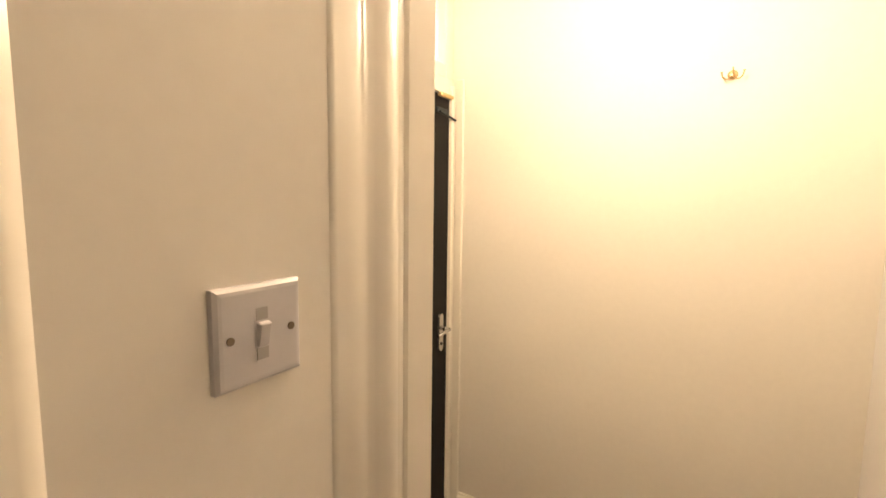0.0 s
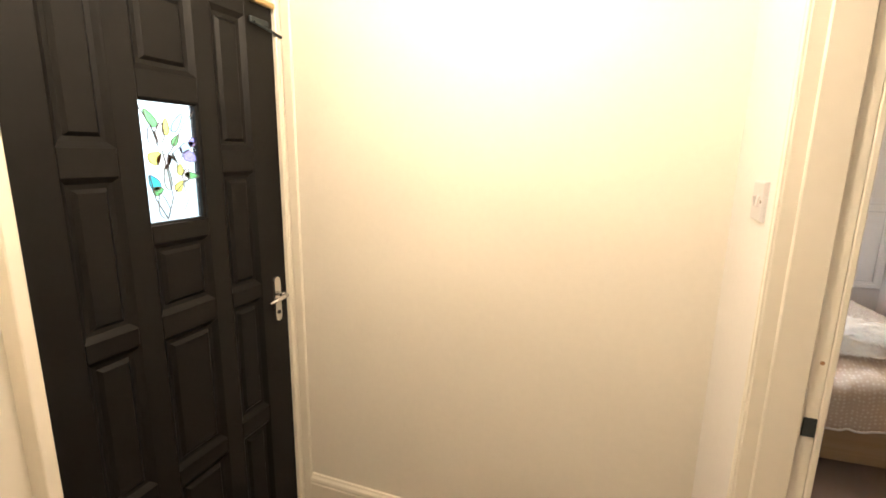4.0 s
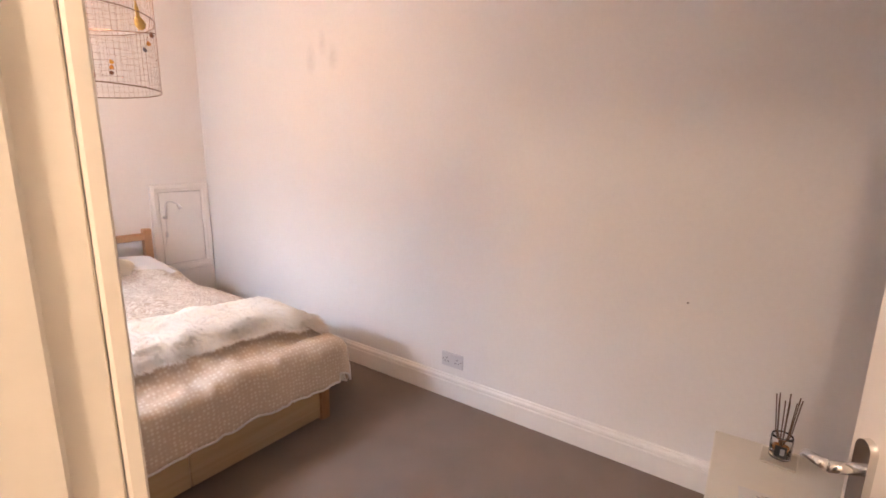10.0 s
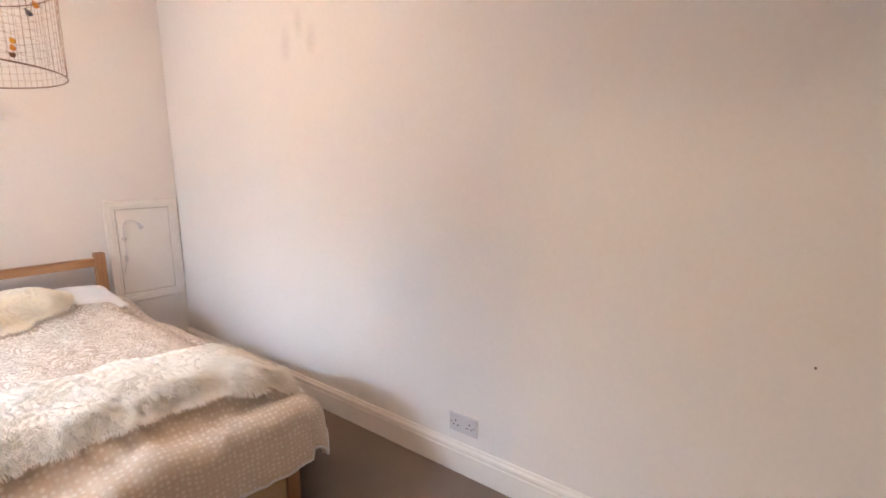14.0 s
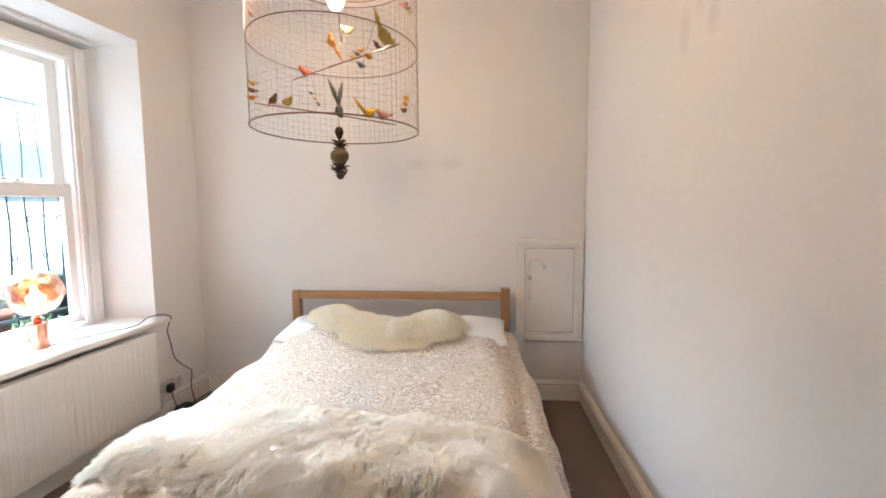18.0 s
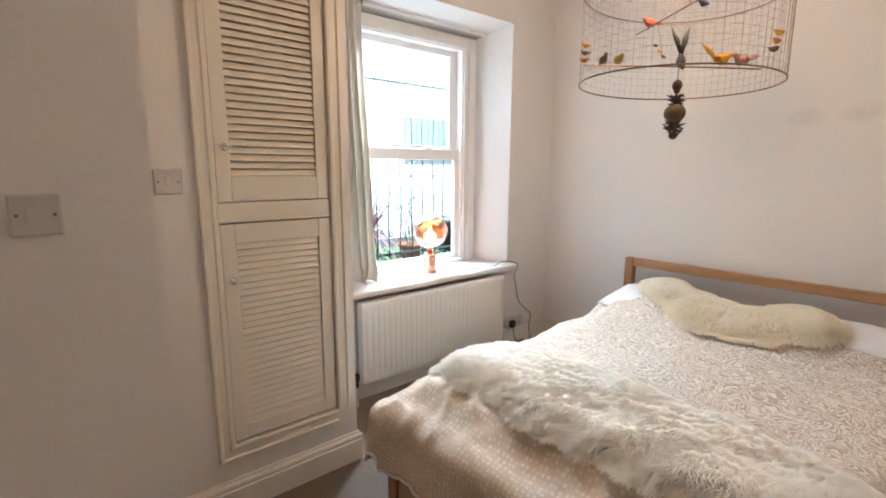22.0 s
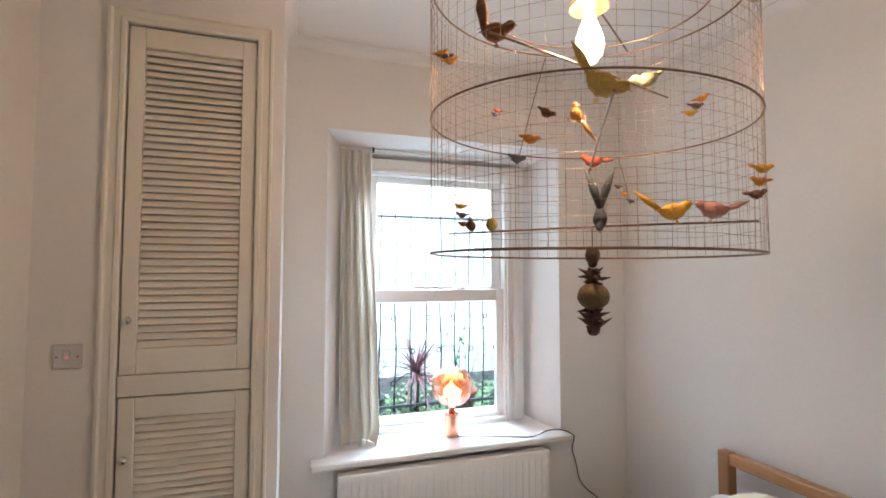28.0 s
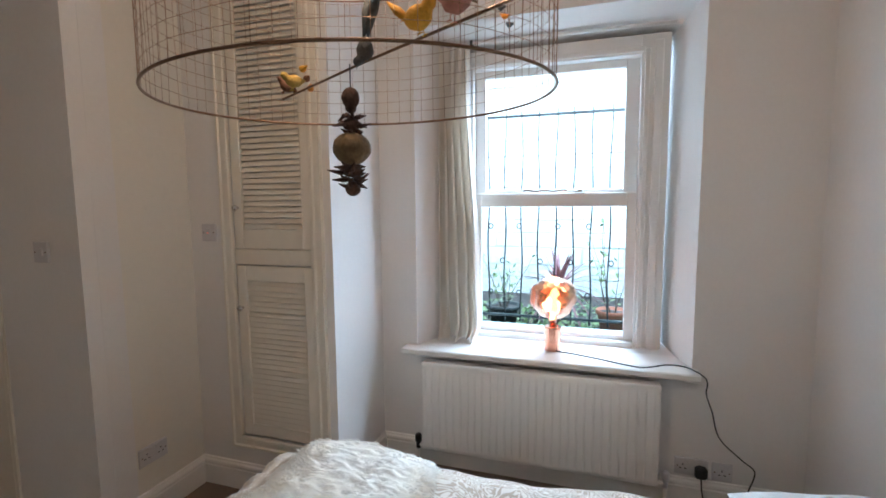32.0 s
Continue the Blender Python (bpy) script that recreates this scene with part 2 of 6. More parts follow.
def tube(bm, points, r, sides=6, closed=False, radii=None):
    """A round rod along a line of points."""
    pts = [Vector(p) for p in points]
    n = len(pts)
    rings, prev = [], None
    for i, p in enumerate(pts):
        a = pts[(i - 1) % n] if closed or i else p
        b = pts[(i + 1) % n] if closed or i < n - 1 else p
        d = (b - a).normalized()
        if prev is None:
            up = Vector((0, 0, 1)) if abs(d.z) < 0.9 else Vector((1, 0, 0))
            u = d.cross(up).normalized()
        else:
            u = (prev - d * prev.dot(d)).normalized()
        prev = u
        v = d.cross(u)
        rr = radii[i] if radii else r
        rings.append([bm.verts.new(p + rr * (math.cos(2 * math.pi * k / sides) * u + math.sin(2 * math.pi * k / sides) * v)) for k in range(sides)])
    pairs = list(zip(rings, rings[1:])) + ([(rings[-1], rings[0])] if closed else [])
    for a, b in pairs:
        for k in range(sides):
            j = (k + 1) % sides
            bm.faces.new((a[k], a[j], b[j], b[k]))
    if not closed and sides > 2:
        bm.faces.new(list(reversed(rings[0])))
        bm.faces.new(rings[-1])
    return bm


def sweep(bm, profile, path, closed=False):
    """Sweeps a moulding profile of (out, up) along a level path of (x, y, z); out is to the left of the way walked."""
    pts = [Vector(p) for p in path]
    n = len(pts)
    rings = []
    for i, p in enumerate(pts):
        d1 = (pts[i] - pts[i - 1]).normalized() if i or closed else None
        d2 = (pts[(i + 1) % n] - pts[i]).normalized() if i < n - 1 or closed else None
        d1, d2 = d1 or d2, d2 or d1
        n1, n2 = Vector((-d1.y, d1.x, 0)), Vector((-d2.y, d2.x, 0))
        mid = (n1 + n2).normalized()
        k = 1 / max(0.3, mid.dot(n1))
        rings.append([bm.verts.new(p + mid * (o * k) + Vector((0, 0, u))) for o, u in profile])
    m = len(profile)
    for a, b in list(zip(rings, rings[1:])) + ([(rings[-1], rings[0])] if closed else []):
        for k in range(m - 1):
            bm.faces.new((a[k], b[k], b[k + 1], a[k + 1]))
    if not closed:
        bm.faces.new(rings[0])
        bm.faces.new(list(reversed(rings[-1])))
    return bm


def wall_with_hole(bm, y0, y1, z0, z1, xin, xout, hole_in, hole_out):
    """A wall across x with an opening whose reveal splays from hole_in to hole_out, each (y0, y1, z0, z1)."""
    def ring(x, r):
        return [bm.verts.new((x, r[0], r[2])), bm.verts.new((x, r[1], r[2])), bm.verts.new((x, r[1], r[3])), bm.verts.new((x, r[0], r[3]))]
    a, b = ring(xin, (y0, y1, z0, z1)), ring(xin, hole_in)
    c, d = ring(xout, hole_out), ring(xout, (y0, y1, z0, z1))
    for p, q in ((a, b), (b, c), (c, d), (d, a)):
        for i in range(4):
            j = (i + 1) % 4
            bm.faces.new((p[i], p[j], q[j], q[i]))
    bmesh.ops.recalc_face_normals(bm, faces=bm.faces)
    return bm


SKIRT = [(0, 0), (0.020, 0), (0.020, 0.100), (0.016, 0.104), (0.016, 0.110), (0.021, 0.116), (0.018, 0.126), (0.010, 0.132), (0.007, 0.140), (0, 0.142)]
ARCH = [(0, 0), (0.016, 0), (0.020, 0.006), (0.020, 0.022), (0.014, 0.030), (0.014, 0.058), (0.022, 0.066), (0.022, 0.078), (0, 0.080)]


def casing(bm, pts, to3, profile):
    """A moulding along a line of (u, v) on a wall; profile of (proud, across), across to the right of the way walked."""
    n, rings = len(pts), []
    for i in range(n):
        d1 = Vector(pts[i]) - Vector(pts[i - 1]) if i else None
        d2 = Vector(pts[i + 1]) - Vector(pts[i]) if i < n - 1 else None
        d1, d2 = (d1 or d2).normalized(), (d2 or d1).normalized()
        n1, n2 = Vector((d1.y, -d1.x)), Vector((d2.y, -d2.x))
        mid = (n1 + n2).normalized()
        k = 1 / mid.dot(n1)
        rings.append([bm.verts.new(to3(pts[i][0] + mid.x * a * k, pts[i][1] + mid.y * a * k, w)) for w, a in profile])
    for a, b in zip(rings, rings[1:]):
        for k in range(len(profile) - 1):
            bm.faces.new((a[k], b[k], b[k + 1], a[k + 1]))
    bm.faces.new(rings[0])
    bm.faces.new(list(reversed(rings[-1])))
    bmesh.ops.recalc_face_normals(bm, faces=bm.faces)
    return bm


# ---------------------------------------------------------------- plan
XR, YH = 1.855, 3.355          # corner of long wall and headboard wall
XA = 0.165                     # bedroom face of the door wall
YB = 0.345                     # return beside the cupboard
XC, YC = -0.378, 1.160         # cupboard face, its far corner
XW = -0.890                    # window wall
ZC, ZH = 2.82, 2.62            # ceilings
XF = -1.481                    # front door
XV = -0.750                    # hall side wall
YJ0, YJ1 = -1.235, -0.389      # bedroom door opening
YS = -1.50                     # wall behind the open door
YE = -1.314                    # end of the hall side wall
YD = 3.219                     # corner of headboard wall and window wall
REV_IN, REV_OUT = (1.370, 2.745, 0.660, 2.37), (1.550, 2.640, 0.695, 2.29)


def xr(y):
    """The long wall runs slightly askew."""
    return XR + 0.0671 * (YH - y)


def yh(x):
    """The headboard wall runs slightly askew."""
    return YH + 0.0495 * (x - XR)


LONG_TURN, HEAD_TURN = 3.84, 2.83
AT_HEAD = pose(XR, YH, 0, 0, 0, HEAD_TURN)


def prism(bm, pts, z0, z1):
    """An upright block on a plan of corners, counter-clockwise."""
    lo, hi = [bm.verts.new((x, y, z0)) for x, y in pts], [bm.verts.new((x, y, z1)) for x, y in pts]
    n = len(pts)
    for i in range(n):
        bm.faces.new((lo[i], lo[(i + 1) % n], hi[(i + 1) % n], hi[i]))
    bm.faces.new(list(reversed(lo)))
    bm.faces.new(hi)
    return bm


# ---------------------------------------------------------------- structure
structure("floor", boxes((0.07, 2.40, YS - 0.15, YH + 0.15, -0.10, 0.0), (XW - 0.1, 0.07, YB - 0.1, YH + 0.15, -0.10, 0.0)),
          M_CARPET, "brown short-pile fitted carpet of the bedroom", "floor")
structure("floor_hall", boxes((XF - 0.1, 0.07, -4.1, 0.02, -0.10, 0.0)), M_HALLCARPET, "warm brown short-pile fitted carpet of the hall", "floor")
structure("ceiling", boxes((XW - 0.3, 2.45, YS - 0.15, YH + 0.2, ZC, ZC + 0.12)), M_CEIL, "plain white painted plaster ceiling", "ceiling")
structure("ceiling_hall", boxes((XF - 0.1, 0.0, -4.1, 0.0, ZH, ZH + 0.12)), M_CEIL, "plain white painted hall ceiling", "ceiling")
structure("wall_long", prism(bmesh.new(), [(xr(YS - 0.15), YS - 0.15), (xr(YS - 0.15) + 0.15, YS - 0.15), (XR + 0.15, YH + 0.2), (xr(YH + 0.2), YH + 0.2)], 0, ZC),
          M_WALL, "long white matt wall with faint smudges", "wall")
structure("wall_headboard", prism(bmesh.new(), [(XW - 0.02, yh(XW - 0.02)), (XR, YH), (XR, YH + 0.2), (XW - 0.02, YH + 0.2)], 0, ZC), M_WALL, "white matt wall behind the headboard", "wall")
structure("wall_behind_door", boxes((XA, xr(YS), YS - 0.15, YS, 0, ZC)), M_WALL, "white wall behind the open bedroom door", "wall")
structure("wall_hall", boxes((XF - 0.25, 0.0, 0.0, YB, 0, ZC)), M_HALL, "cream hall wall with a coat hook", "wall")
structure("wall_door", boxes((0.0, 0.0995, YJ1 + 0.0115, YB, 0, ZC), (0.10, XA, YJ1 + 0.189, YB, 0, ZC), (0.10, 0.137, YJ1 + 0.0115, YJ1 + 0.189, 0, ZC), (0.0, XA, -4.1, YJ0 - 0.012, 0, ZC), (0.0, XA, YJ0 - 0.012, YJ1 + 0.012, 2.05, ZC)),
          M_WALL, "white wall with the bedroom doorway", "wall")
structure("wall_hall_side", boxes((XV - 0.12, XV, -4.1, YE, 0, ZC), (XF - 0.2, XV - 0.12, YE - 0.1, YE, 0, ZC)), M_HALL,
          "cream hall side wall with a light switch", "wall")
structure("wall_hall_end", boxes((XV, 0.0, -4.2, -4.1, 0, ZC)), M_HALL, "plain cream wall closing the hall", "wall")
structure("wall_front", boxes((XF - 0.25, XF - 0.05, YE, -0.905, 0, ZH), (XF - 0.25, XF - 0.05, -0.905, 0.0, 2.44, ZH)), M_HALL,
          "plastered wall round the front door", "wall")
bm = bmesh.new()
wall_with_hole(bm, YC - 0.8, YH, 0, ZC, XW, XW - 0.42, REV_IN, REV_OUT)
structure("wall_window", bm, M_WALL, "thick white wall with a deep splayed window reveal", "wall")
wcup = thing("wall_cupboard", "white boxed-out wall round the louvred cupboard", "wall", kind="structure")
for r in ((XC - 0.06, XC, YB, 0.604, 0, ZC), (XC - 0.06, XC, 1.070, YC, 0, ZC), (XC - 0.06, XC, 0.604, 1.070, 0, 0.278), (XC - 0.06, XC, 0.604, 1.070, 2.548, ZC), (XW, XC - 0.06, YC - 0.06, YC, 0, ZC)):
    part("wall_panel", boxes(r), M_WALL, wcup)
bm = bmesh.new()
sweep(bm, SKIRT, [(xr(-0.53), -0.53, 0), (XR, YH, 0), (XW, YD, 0), (XW, YC, 0), (XC, YC, 0), (XC, YB, 0), (XA, YB, 0), (XA, YJ1 + 0.24, 0)])
structure("baseboard", bm, M_TRIMW, "white moulded skirting board round the bedroom", "skirting board")
bm = bmesh.new()
sweep(bm, SKIRT, [(0.0, YJ1 + 0.024, 0), (0, 0, 0), (XF + 0.060, 0, 0)])
structure("baseboard_hall", bm, M_TRIM, "cream moulded skirting board in the hall", "skirting board")
bm = bmesh.new()
sweep(bm, [(0, -0.050)] + [(0.050 - 0.050 * math.cos(a), -0.050 + 0.050 * math.sin(a)) for a in [math.pi / 2 * k / 7 for k in range(1, 8)]] + [(0, 0)], [(xr(YS), YS, ZC), (XR, YH, ZC), (XW, YD, ZC), (XW, YC, ZC), (XC, YC, ZC), (XC, YB, ZC), (XA, YB, ZC), (XA, YS, ZC)], closed=True)
structure("trim_cove", bm, M_CEIL, "small plaster cove between wall and ceiling", "cornice", smooth=True)

# bedroom doorway
frame_b = thing("door_frame", "cream gloss door lining and moulded architrave of the bedroom", "door frame", kind="structure")
part("jamb", boxes((0.0003, 0.126, YJ1 + 0.002, YJ1 + 0.011, 0, 2.04), (0.1265, 0.139, YJ1, YJ1 + 0.187, 0, 2.04), bevel=0.002), M_TRIM, frame_b)
part("jamb", boxes((0.004, XA - 0.004, YJ0 - 0.011, YJ0, 0, 2.04), bevel=0.002), M_TRIM, frame_b)
part("head", boxes((0.004, XA - 0.004, YJ0, YJ1, 2.01, 2.04), bevel=0.002), M_TRIM, frame_b)
part("door_stop", boxes((0.028, 0.096, YJ1 - 0.007, YJ1 + 0.0015, 0, 2.01), bevel=0.003), M_TRIM, frame_b)
part("door_stop", boxes((0.022, 0.100, YJ0, YJ0 + 0.012, 0, 2.01), bevel=0.003), M_TRIM, frame_b)
DOOR_LOOP = [(YJ0 - 0.006, 0.0), (YJ0 - 0.006, 2.016), (YJ1 + 0.004, 2.016), (YJ1 + 0.004, 0.0)]
part("architrave", casing(bmesh.new(), list(reversed(DOOR_LOOP)), lambda u, v, w: (-w, u, v), [(p * 0.22, a * 0.3) for p, a in ARCH]), M_TRIM, frame_b)
ROOM_LOOP = [(YJ0 - 0.014, 0.0), (YJ0 - 0.014, 2.052), (YJ1 + 0.190, 2.052), (YJ1 + 0.190, 0.0)]
part("architrave", casing(bmesh.new(), list(reversed(ROOM_LOOP)), lambda u, v, w: (XA + w, u, v), [(p * 0.4, a * 0.5) for p, a in ARCH]), M_TRIM, frame_b)
bm = bmesh.new()
lathe(bm, [(0.0045, 0), (0.004, -0.0006), (0, -0.0007)], 9, (0.115, YJ1 + 0.002, 1.091), "y")
part("paint_chip", bm, M_OAK_Z, frame_b, "bare wood paint chip")
part("strike_plate", boxes((0.100, 0.124, YJ1 - 0.002, YJ1 + 0.002, 0.928, 0.970), bevel=0.001), M_IRON, frame_b, "dark metal strike plate")
part("threshold_strip", boxes((0.055, 0.085, YJ0, YJ1, 0.0, 0.006), bevel=0.002), M_CHROME, frame_b, "thin metal carpet strip")


# bedroom door, swung open into the room
door = thing("door_1", "white panelled bedroom door standing open", "door", pose(XA - 0.004, YJ0 + 0.006, 0.008, 0, 0, 30), kind="structure")
DW, DH, DT = 0.826, 1.99, 0.038
cols, rows = [(0.12, 0.37), (0.456, 0.706)], [(0.22, 0.80), (1.02, 1.86)]
part("leaf", boxes((0, DW, -DT + 0.009, -0.009, 0, DH)), M_TRIMW, door)
for u0, u1, in ((0, 0.12), (0.37, 0.456), (0.706, DW)):
    part("stile", boxes((u0, u1, -DT, 0, 0, DH), bevel=0.0015), M_TRIMW, door)
for c0, c1 in cols:
    for v0, v1 in ((0, 0.22), (0.80, 1.02), (1.86, DH)):
        part("rail", boxes((c0, c1, -DT, 0, v0, v1), bevel=0.0015), M_TRIMW, door)
    for v0, v1 in rows:
        for s in (0, 1):
            d0 = -0.0095 if s == 0 else -DT + 0.0095
            bm = bmesh.new()
            rings = []
            for inset, lift in ((0, 0.0092), (0.006, 0.010), (0.016, 0.002), (0.020, 0.0), (0.045, 0.0), (0.058, 0.0055)):
                y = d0 + lift if s == 0 else d0 - lift
                rings.append([bm.verts.new(p) for p in ((c0 + inset, y, v0 + inset), (c1 - inset, y, v0 + inset), (c1 - inset, y, v1 - inset), (c0 + inset, y, v1 - inset))])
            for a, b in zip(rings, rings[1:]):
                for i in range(4):
                    bm.faces.new((a[i], a[(i + 1) % 4], b[(i + 1) % 4], b[i]))
            bm.faces.new(rings[-1])
            bmesh.ops.recalc_face_normals(bm, faces=bm.faces)
            part("panel_moulding", bm, M_TRIMW, door)


def lever_handle(parent, u, v, y, out, flip=1):
    """A long chrome back plate with a lever and a keyhole; out is +1 or -1 along y."""
    bm = bmesh.new()
    lathe_pts = []
    for k in range(24):
        a = 2 * math.pi * k / 24
        lathe_pts.append((0.016 * math.cos(a), 0.016 * math.sin(a) + (0.040 if math.sin(a) >= 0 else -0.082)))
    back = [bm.verts.new((u + p[0], y, v + p[1])) for p in lathe_pts]
    front = [bm.verts.new((u + p[0] * 0.9, y + out * 0.009, v + p[1] * 0.98)) for p in lathe_pts]
    for k in range(24):
        bm.faces.new((back[k], back[(k + 1) % 24], front[(k + 1) % 24], front[k]))
    bm.faces.new(front)
    bmesh.ops.recalc_face_normals(bm, faces=bm.faces)
    h = part("door_handle", bm, M_CHROME, parent, "chrome lever handle on a long back plate")
    bm = bmesh.new()
    tube(bm, [(u, y + out * 0.008, v + 0.01), (u, y + out * 0.046, v + 0.01)], 0.0085, 14)
    tube(bm, [(u, y + out * 0.045, v + 0.01), (u - flip * 0.012, y + out * 0.054, v + 0.011), (u - flip * 0.030, y + out * 0.056, v + 0.008), (u - flip * 0.042, y + out * 0.052, v - 0.002)],
         0.008, 10, radii=[0.0085, 0.0075, 0.006, 0.0055])
    part("lever", bm, M_CHROME, h, smooth=True)
    bm = bmesh.new()
    tube(bm, [(u, y + out * 0.0085, v - 0.05), (u, y + out * 0.0105, v - 0.05)], 0.006, 10)
    part("keyhole", bm, M_DARK, h)
    return h


lever_handle(door, DW - 0.034, 0.975, 0.0, 1, -1)
lever_handle(door, DW - 0.034, 0.975, -DT, -1, -1)

# front door
fd = thing("front_door", "black painted panelled front door with a stained glass light", "door", pose(XF, -0.873, 0.02), kind="structure")
FW, FH, FT = 0.838, 1.965, 0.044
FC = [(0.097, 0.235), (0.306, 0.496), (0.567, 0.705)]
FR = {0: [(0.093, 0.455), (0.518, 0.948), (0.999, 1.401), (1.473, 1.90)], 1: [(0.093, 0.451), (0.507, 0.936), (1.005, 1.213), (1.264, 1.604), (1.676, 1.90)]}
FR[2] = FR[0]


def fbox(u0, u1, v0, v1, d0=0.0, d1=FT, bev=0.002):
    return boxes((-d1, -d0, u0, u1, v0, v1), bevel=bev)


for u0, u1 in ((0, FC[0][0]), (FC[0][1], FC[1][0]), (FC[1][1], FC[2][0]), (FC[2][1], FW)):
    part("stile", fbox(u0, u1, 0, FH), M_BLACK, fd)
for i, (c0, c1) in enumerate(FC):
    v = 0.0
    for r0, r1 in FR[i] + [(FH, FH)]:
        part("rail", fbox(c0, c1, v, r0), M_BLACK, fd)
        v = r1
    for k, (r0, r1) in enumerate(FR[i]):
        if i == 1 and k == 3:
            continue
        bm = bmesh.new()
        rings = []
        for inset, d in ((0, 0.001), (0.004, 0.004), (0.014, 0.013), (0.026, 0.015), (0.036, 0.006)):
            rings.append([bm.verts.new(p) for p in ((-d, c0 + inset, r0 + inset), (-d, c1 - inset, r0 + inset), (-d, c1 - inset, r1 - inset), (-d, c0 + inset, r1 - inset))])
        for a, b in zip(rings, rings[1:]):
            for q in range(4):
                bm.faces.new((a[q], a[(q + 1) % 4], b[(q + 1) % 4], b[q]))
        bm.faces.new(rings[-1])
        bmesh.ops.recalc_face_normals(bm, faces=bm.faces)
        part("panel", bm, M_BLACK, fd)
# unseen black sheets added behind the panels to stop daylight leaking through
for u0, u1, v0, v1 in ((0.01, 0.300, 0.02, 1.94), (0.502, FW - 0.01, 0.02, 1.94), (0.3005, 0.5015, 0.02, 1.258), (0.3005, 0.5015, 1.610, 1.94)):
    part("light_stop_board", boxes((-0.038, -0.020, u0, u1, v0, v1)), M_BLACK, fd)
ff = thing("front_door_frame", "cream painted timber frame round the front door", "door frame", kind="structure")
part("jamb", boxes((XF - 0.09, XF + 0.002, -0.034, -0.002, 0, 2.02), bevel=0.003), M_TRIM, ff)
part("jamb", boxes((XF - 0.09, XF + 0.012, -0.905, -0.875, 0, 2.02), bevel=0.003), M_TRIM, ff)
part("head", boxes((XF - 0.09, XF + 0.004, -0.905, -0.002, 1.99, 2.06), bevel=0.003), M_TRIM, ff)
part("lining", boxes((XF + 0.018, XF + 0.058, -0.014, -0.001, 0, 2.06), bevel=0.004), M_TRIM, ff)
part("architrave", casing(bmesh.new(), [(-0.036, 0.0), (-0.036, 2.03)], lambda u, v, w: (XF + 0.003 + w, u, v), [(w * 0.6, a * 0.34) for w, a in ARCH]), M_TRIM, ff)

fan = thing("window_2", "clear fanlight in a cream frame over the front door", "window", kind="structure")
part("window_frame", boxes((XF - 0.09, XF - 0.002, -0.905, -0.838, 2.061, 2.439), (XF - 0.09, XF - 0.002, -0.062, -0.001, 2.061, 2.439),
                           (XF - 0.09, XF - 0.002, -0.8375, -0.0625, 2.061, 2.115), (XF - 0.09, XF - 0.002, -0.8375, -0.0625, 2.395, 2.439), bevel=0.003), M_TRIM, fan)
pane = part("pane", boxes((XF - 0.05, XF - 0.046, -0.837, -0.063, 2.1155, 2.3945)), M_FROST, fan, "pale obscured glass pane")
pane.visible_shadow = False

# ---------------------------------------------------------------- cupboard
cup = thing("cupboard", "built-in cream cupboard with two louvred doors", "cupboard", kind="structure")
part("casing", casing(bmesh.new(), [(1.060, 0.29), (1.060, 2.538), (0.614, 2.538), (0.614, 0.29), (1.060, 0.29)], lambda u, v, w: (XC + w, u, v), [(p, a * 0.75) for p, a in ARCH]), M_TRIM, cup)
part("mid_rail", boxes((XC - 0.03, XC + 0.004, 0.616, 1.058, 1.172, 1.246), bevel=0.002), M_TRIM, cup)


def louvre_door(y0, y1, z0, z1, count, knob_z, tilt):
    d = part("louvred_door", boxes((XC - 0.024, XC + 0.002, y0, y0 + 0.052, z0, z1), (XC - 0.024, XC + 0.002, y1 - 0.052, y1, z0, z1), bevel=0.002), M_TRIM, cup, "cream louvred cupboard door")
    rail = 0.092 if z1 - z0 > 1 else 0.06
    part("rail", boxes((XC - 0.023, XC + 0.001, y0 + 0.052, y1 - 0.052, z0, z0 + rail), bevel=0.002), M_TRIM, d)
    part("rail", boxes((XC - 0.023, XC + 0.001, y0 + 0.052, y1 - 0.052, z1 - 0.075, z1), bevel=0.002), M_TRIM, d)
    lo, hi = z0 + rail, z1 - 0.075
    pitch = (hi - lo) / count
    bm = bmesh.new()
    half = (y1 - y0) / 2 - 0.052
    box(bm, -0.0022, 0.0022, -half, half, -0.0132, 0.0132, bevel=0.0014, m=Matrix.Rotation(radians(-tilt), 4, "Y"))
    me = mesh_of("slat", bm, M_TRIM)
    for k in range(count):
        s = new("slat", me)
        s.parent = d
        s.matrix_basis = pose(XC - 0.011, (y0 + y1) / 2, lo + (k + 0.5) * pitch, random.uniform(-0.12, 0.12), random.uniform(-0.8, 0.8), 0)
    bm = bmesh.new()
    lathe(bm, [(0.006, 0), (0.006, 0.012), (0.013, 0.016), (0.015, 0.022), (0.012, 0.029), (0.0, 0.031)], 18, (XC + 0.002, y0 + 0.028, knob_z), "x")
    part("knob", bm, M_CHROME, d, "small brushed steel knob", smooth=True)
    for hz in ((1.476, 2.372) if z1 > 2 else (0.42, 1.04)):
        bm = boxes((XC + 0.002, XC + 0.0035, y1 - 0.013, y1, hz - 0.036, hz + 0.036), bevel=0.0005)
        tube(bm, [(XC + 0.0055, y1 + 0.001, hz + dz) for dz in (-0.037, -0.013, -0.012, 0.012, 0.013, 0.037)], 1, 8, radii=[0.0042, 0.0042, 0.0036, 0.0036, 0.0042, 0.0042])
        part("hinge", bm, M_TRIM, d, "painted butt hinge", smooth=False)
    return d


louvre_door(0.6185, 1.0575, 1.2495, 2.532, 41, 1.446, 27)
louvre_door(0.6190, 1.0575, 0.297, 1.166, 28, 0.955, 27)

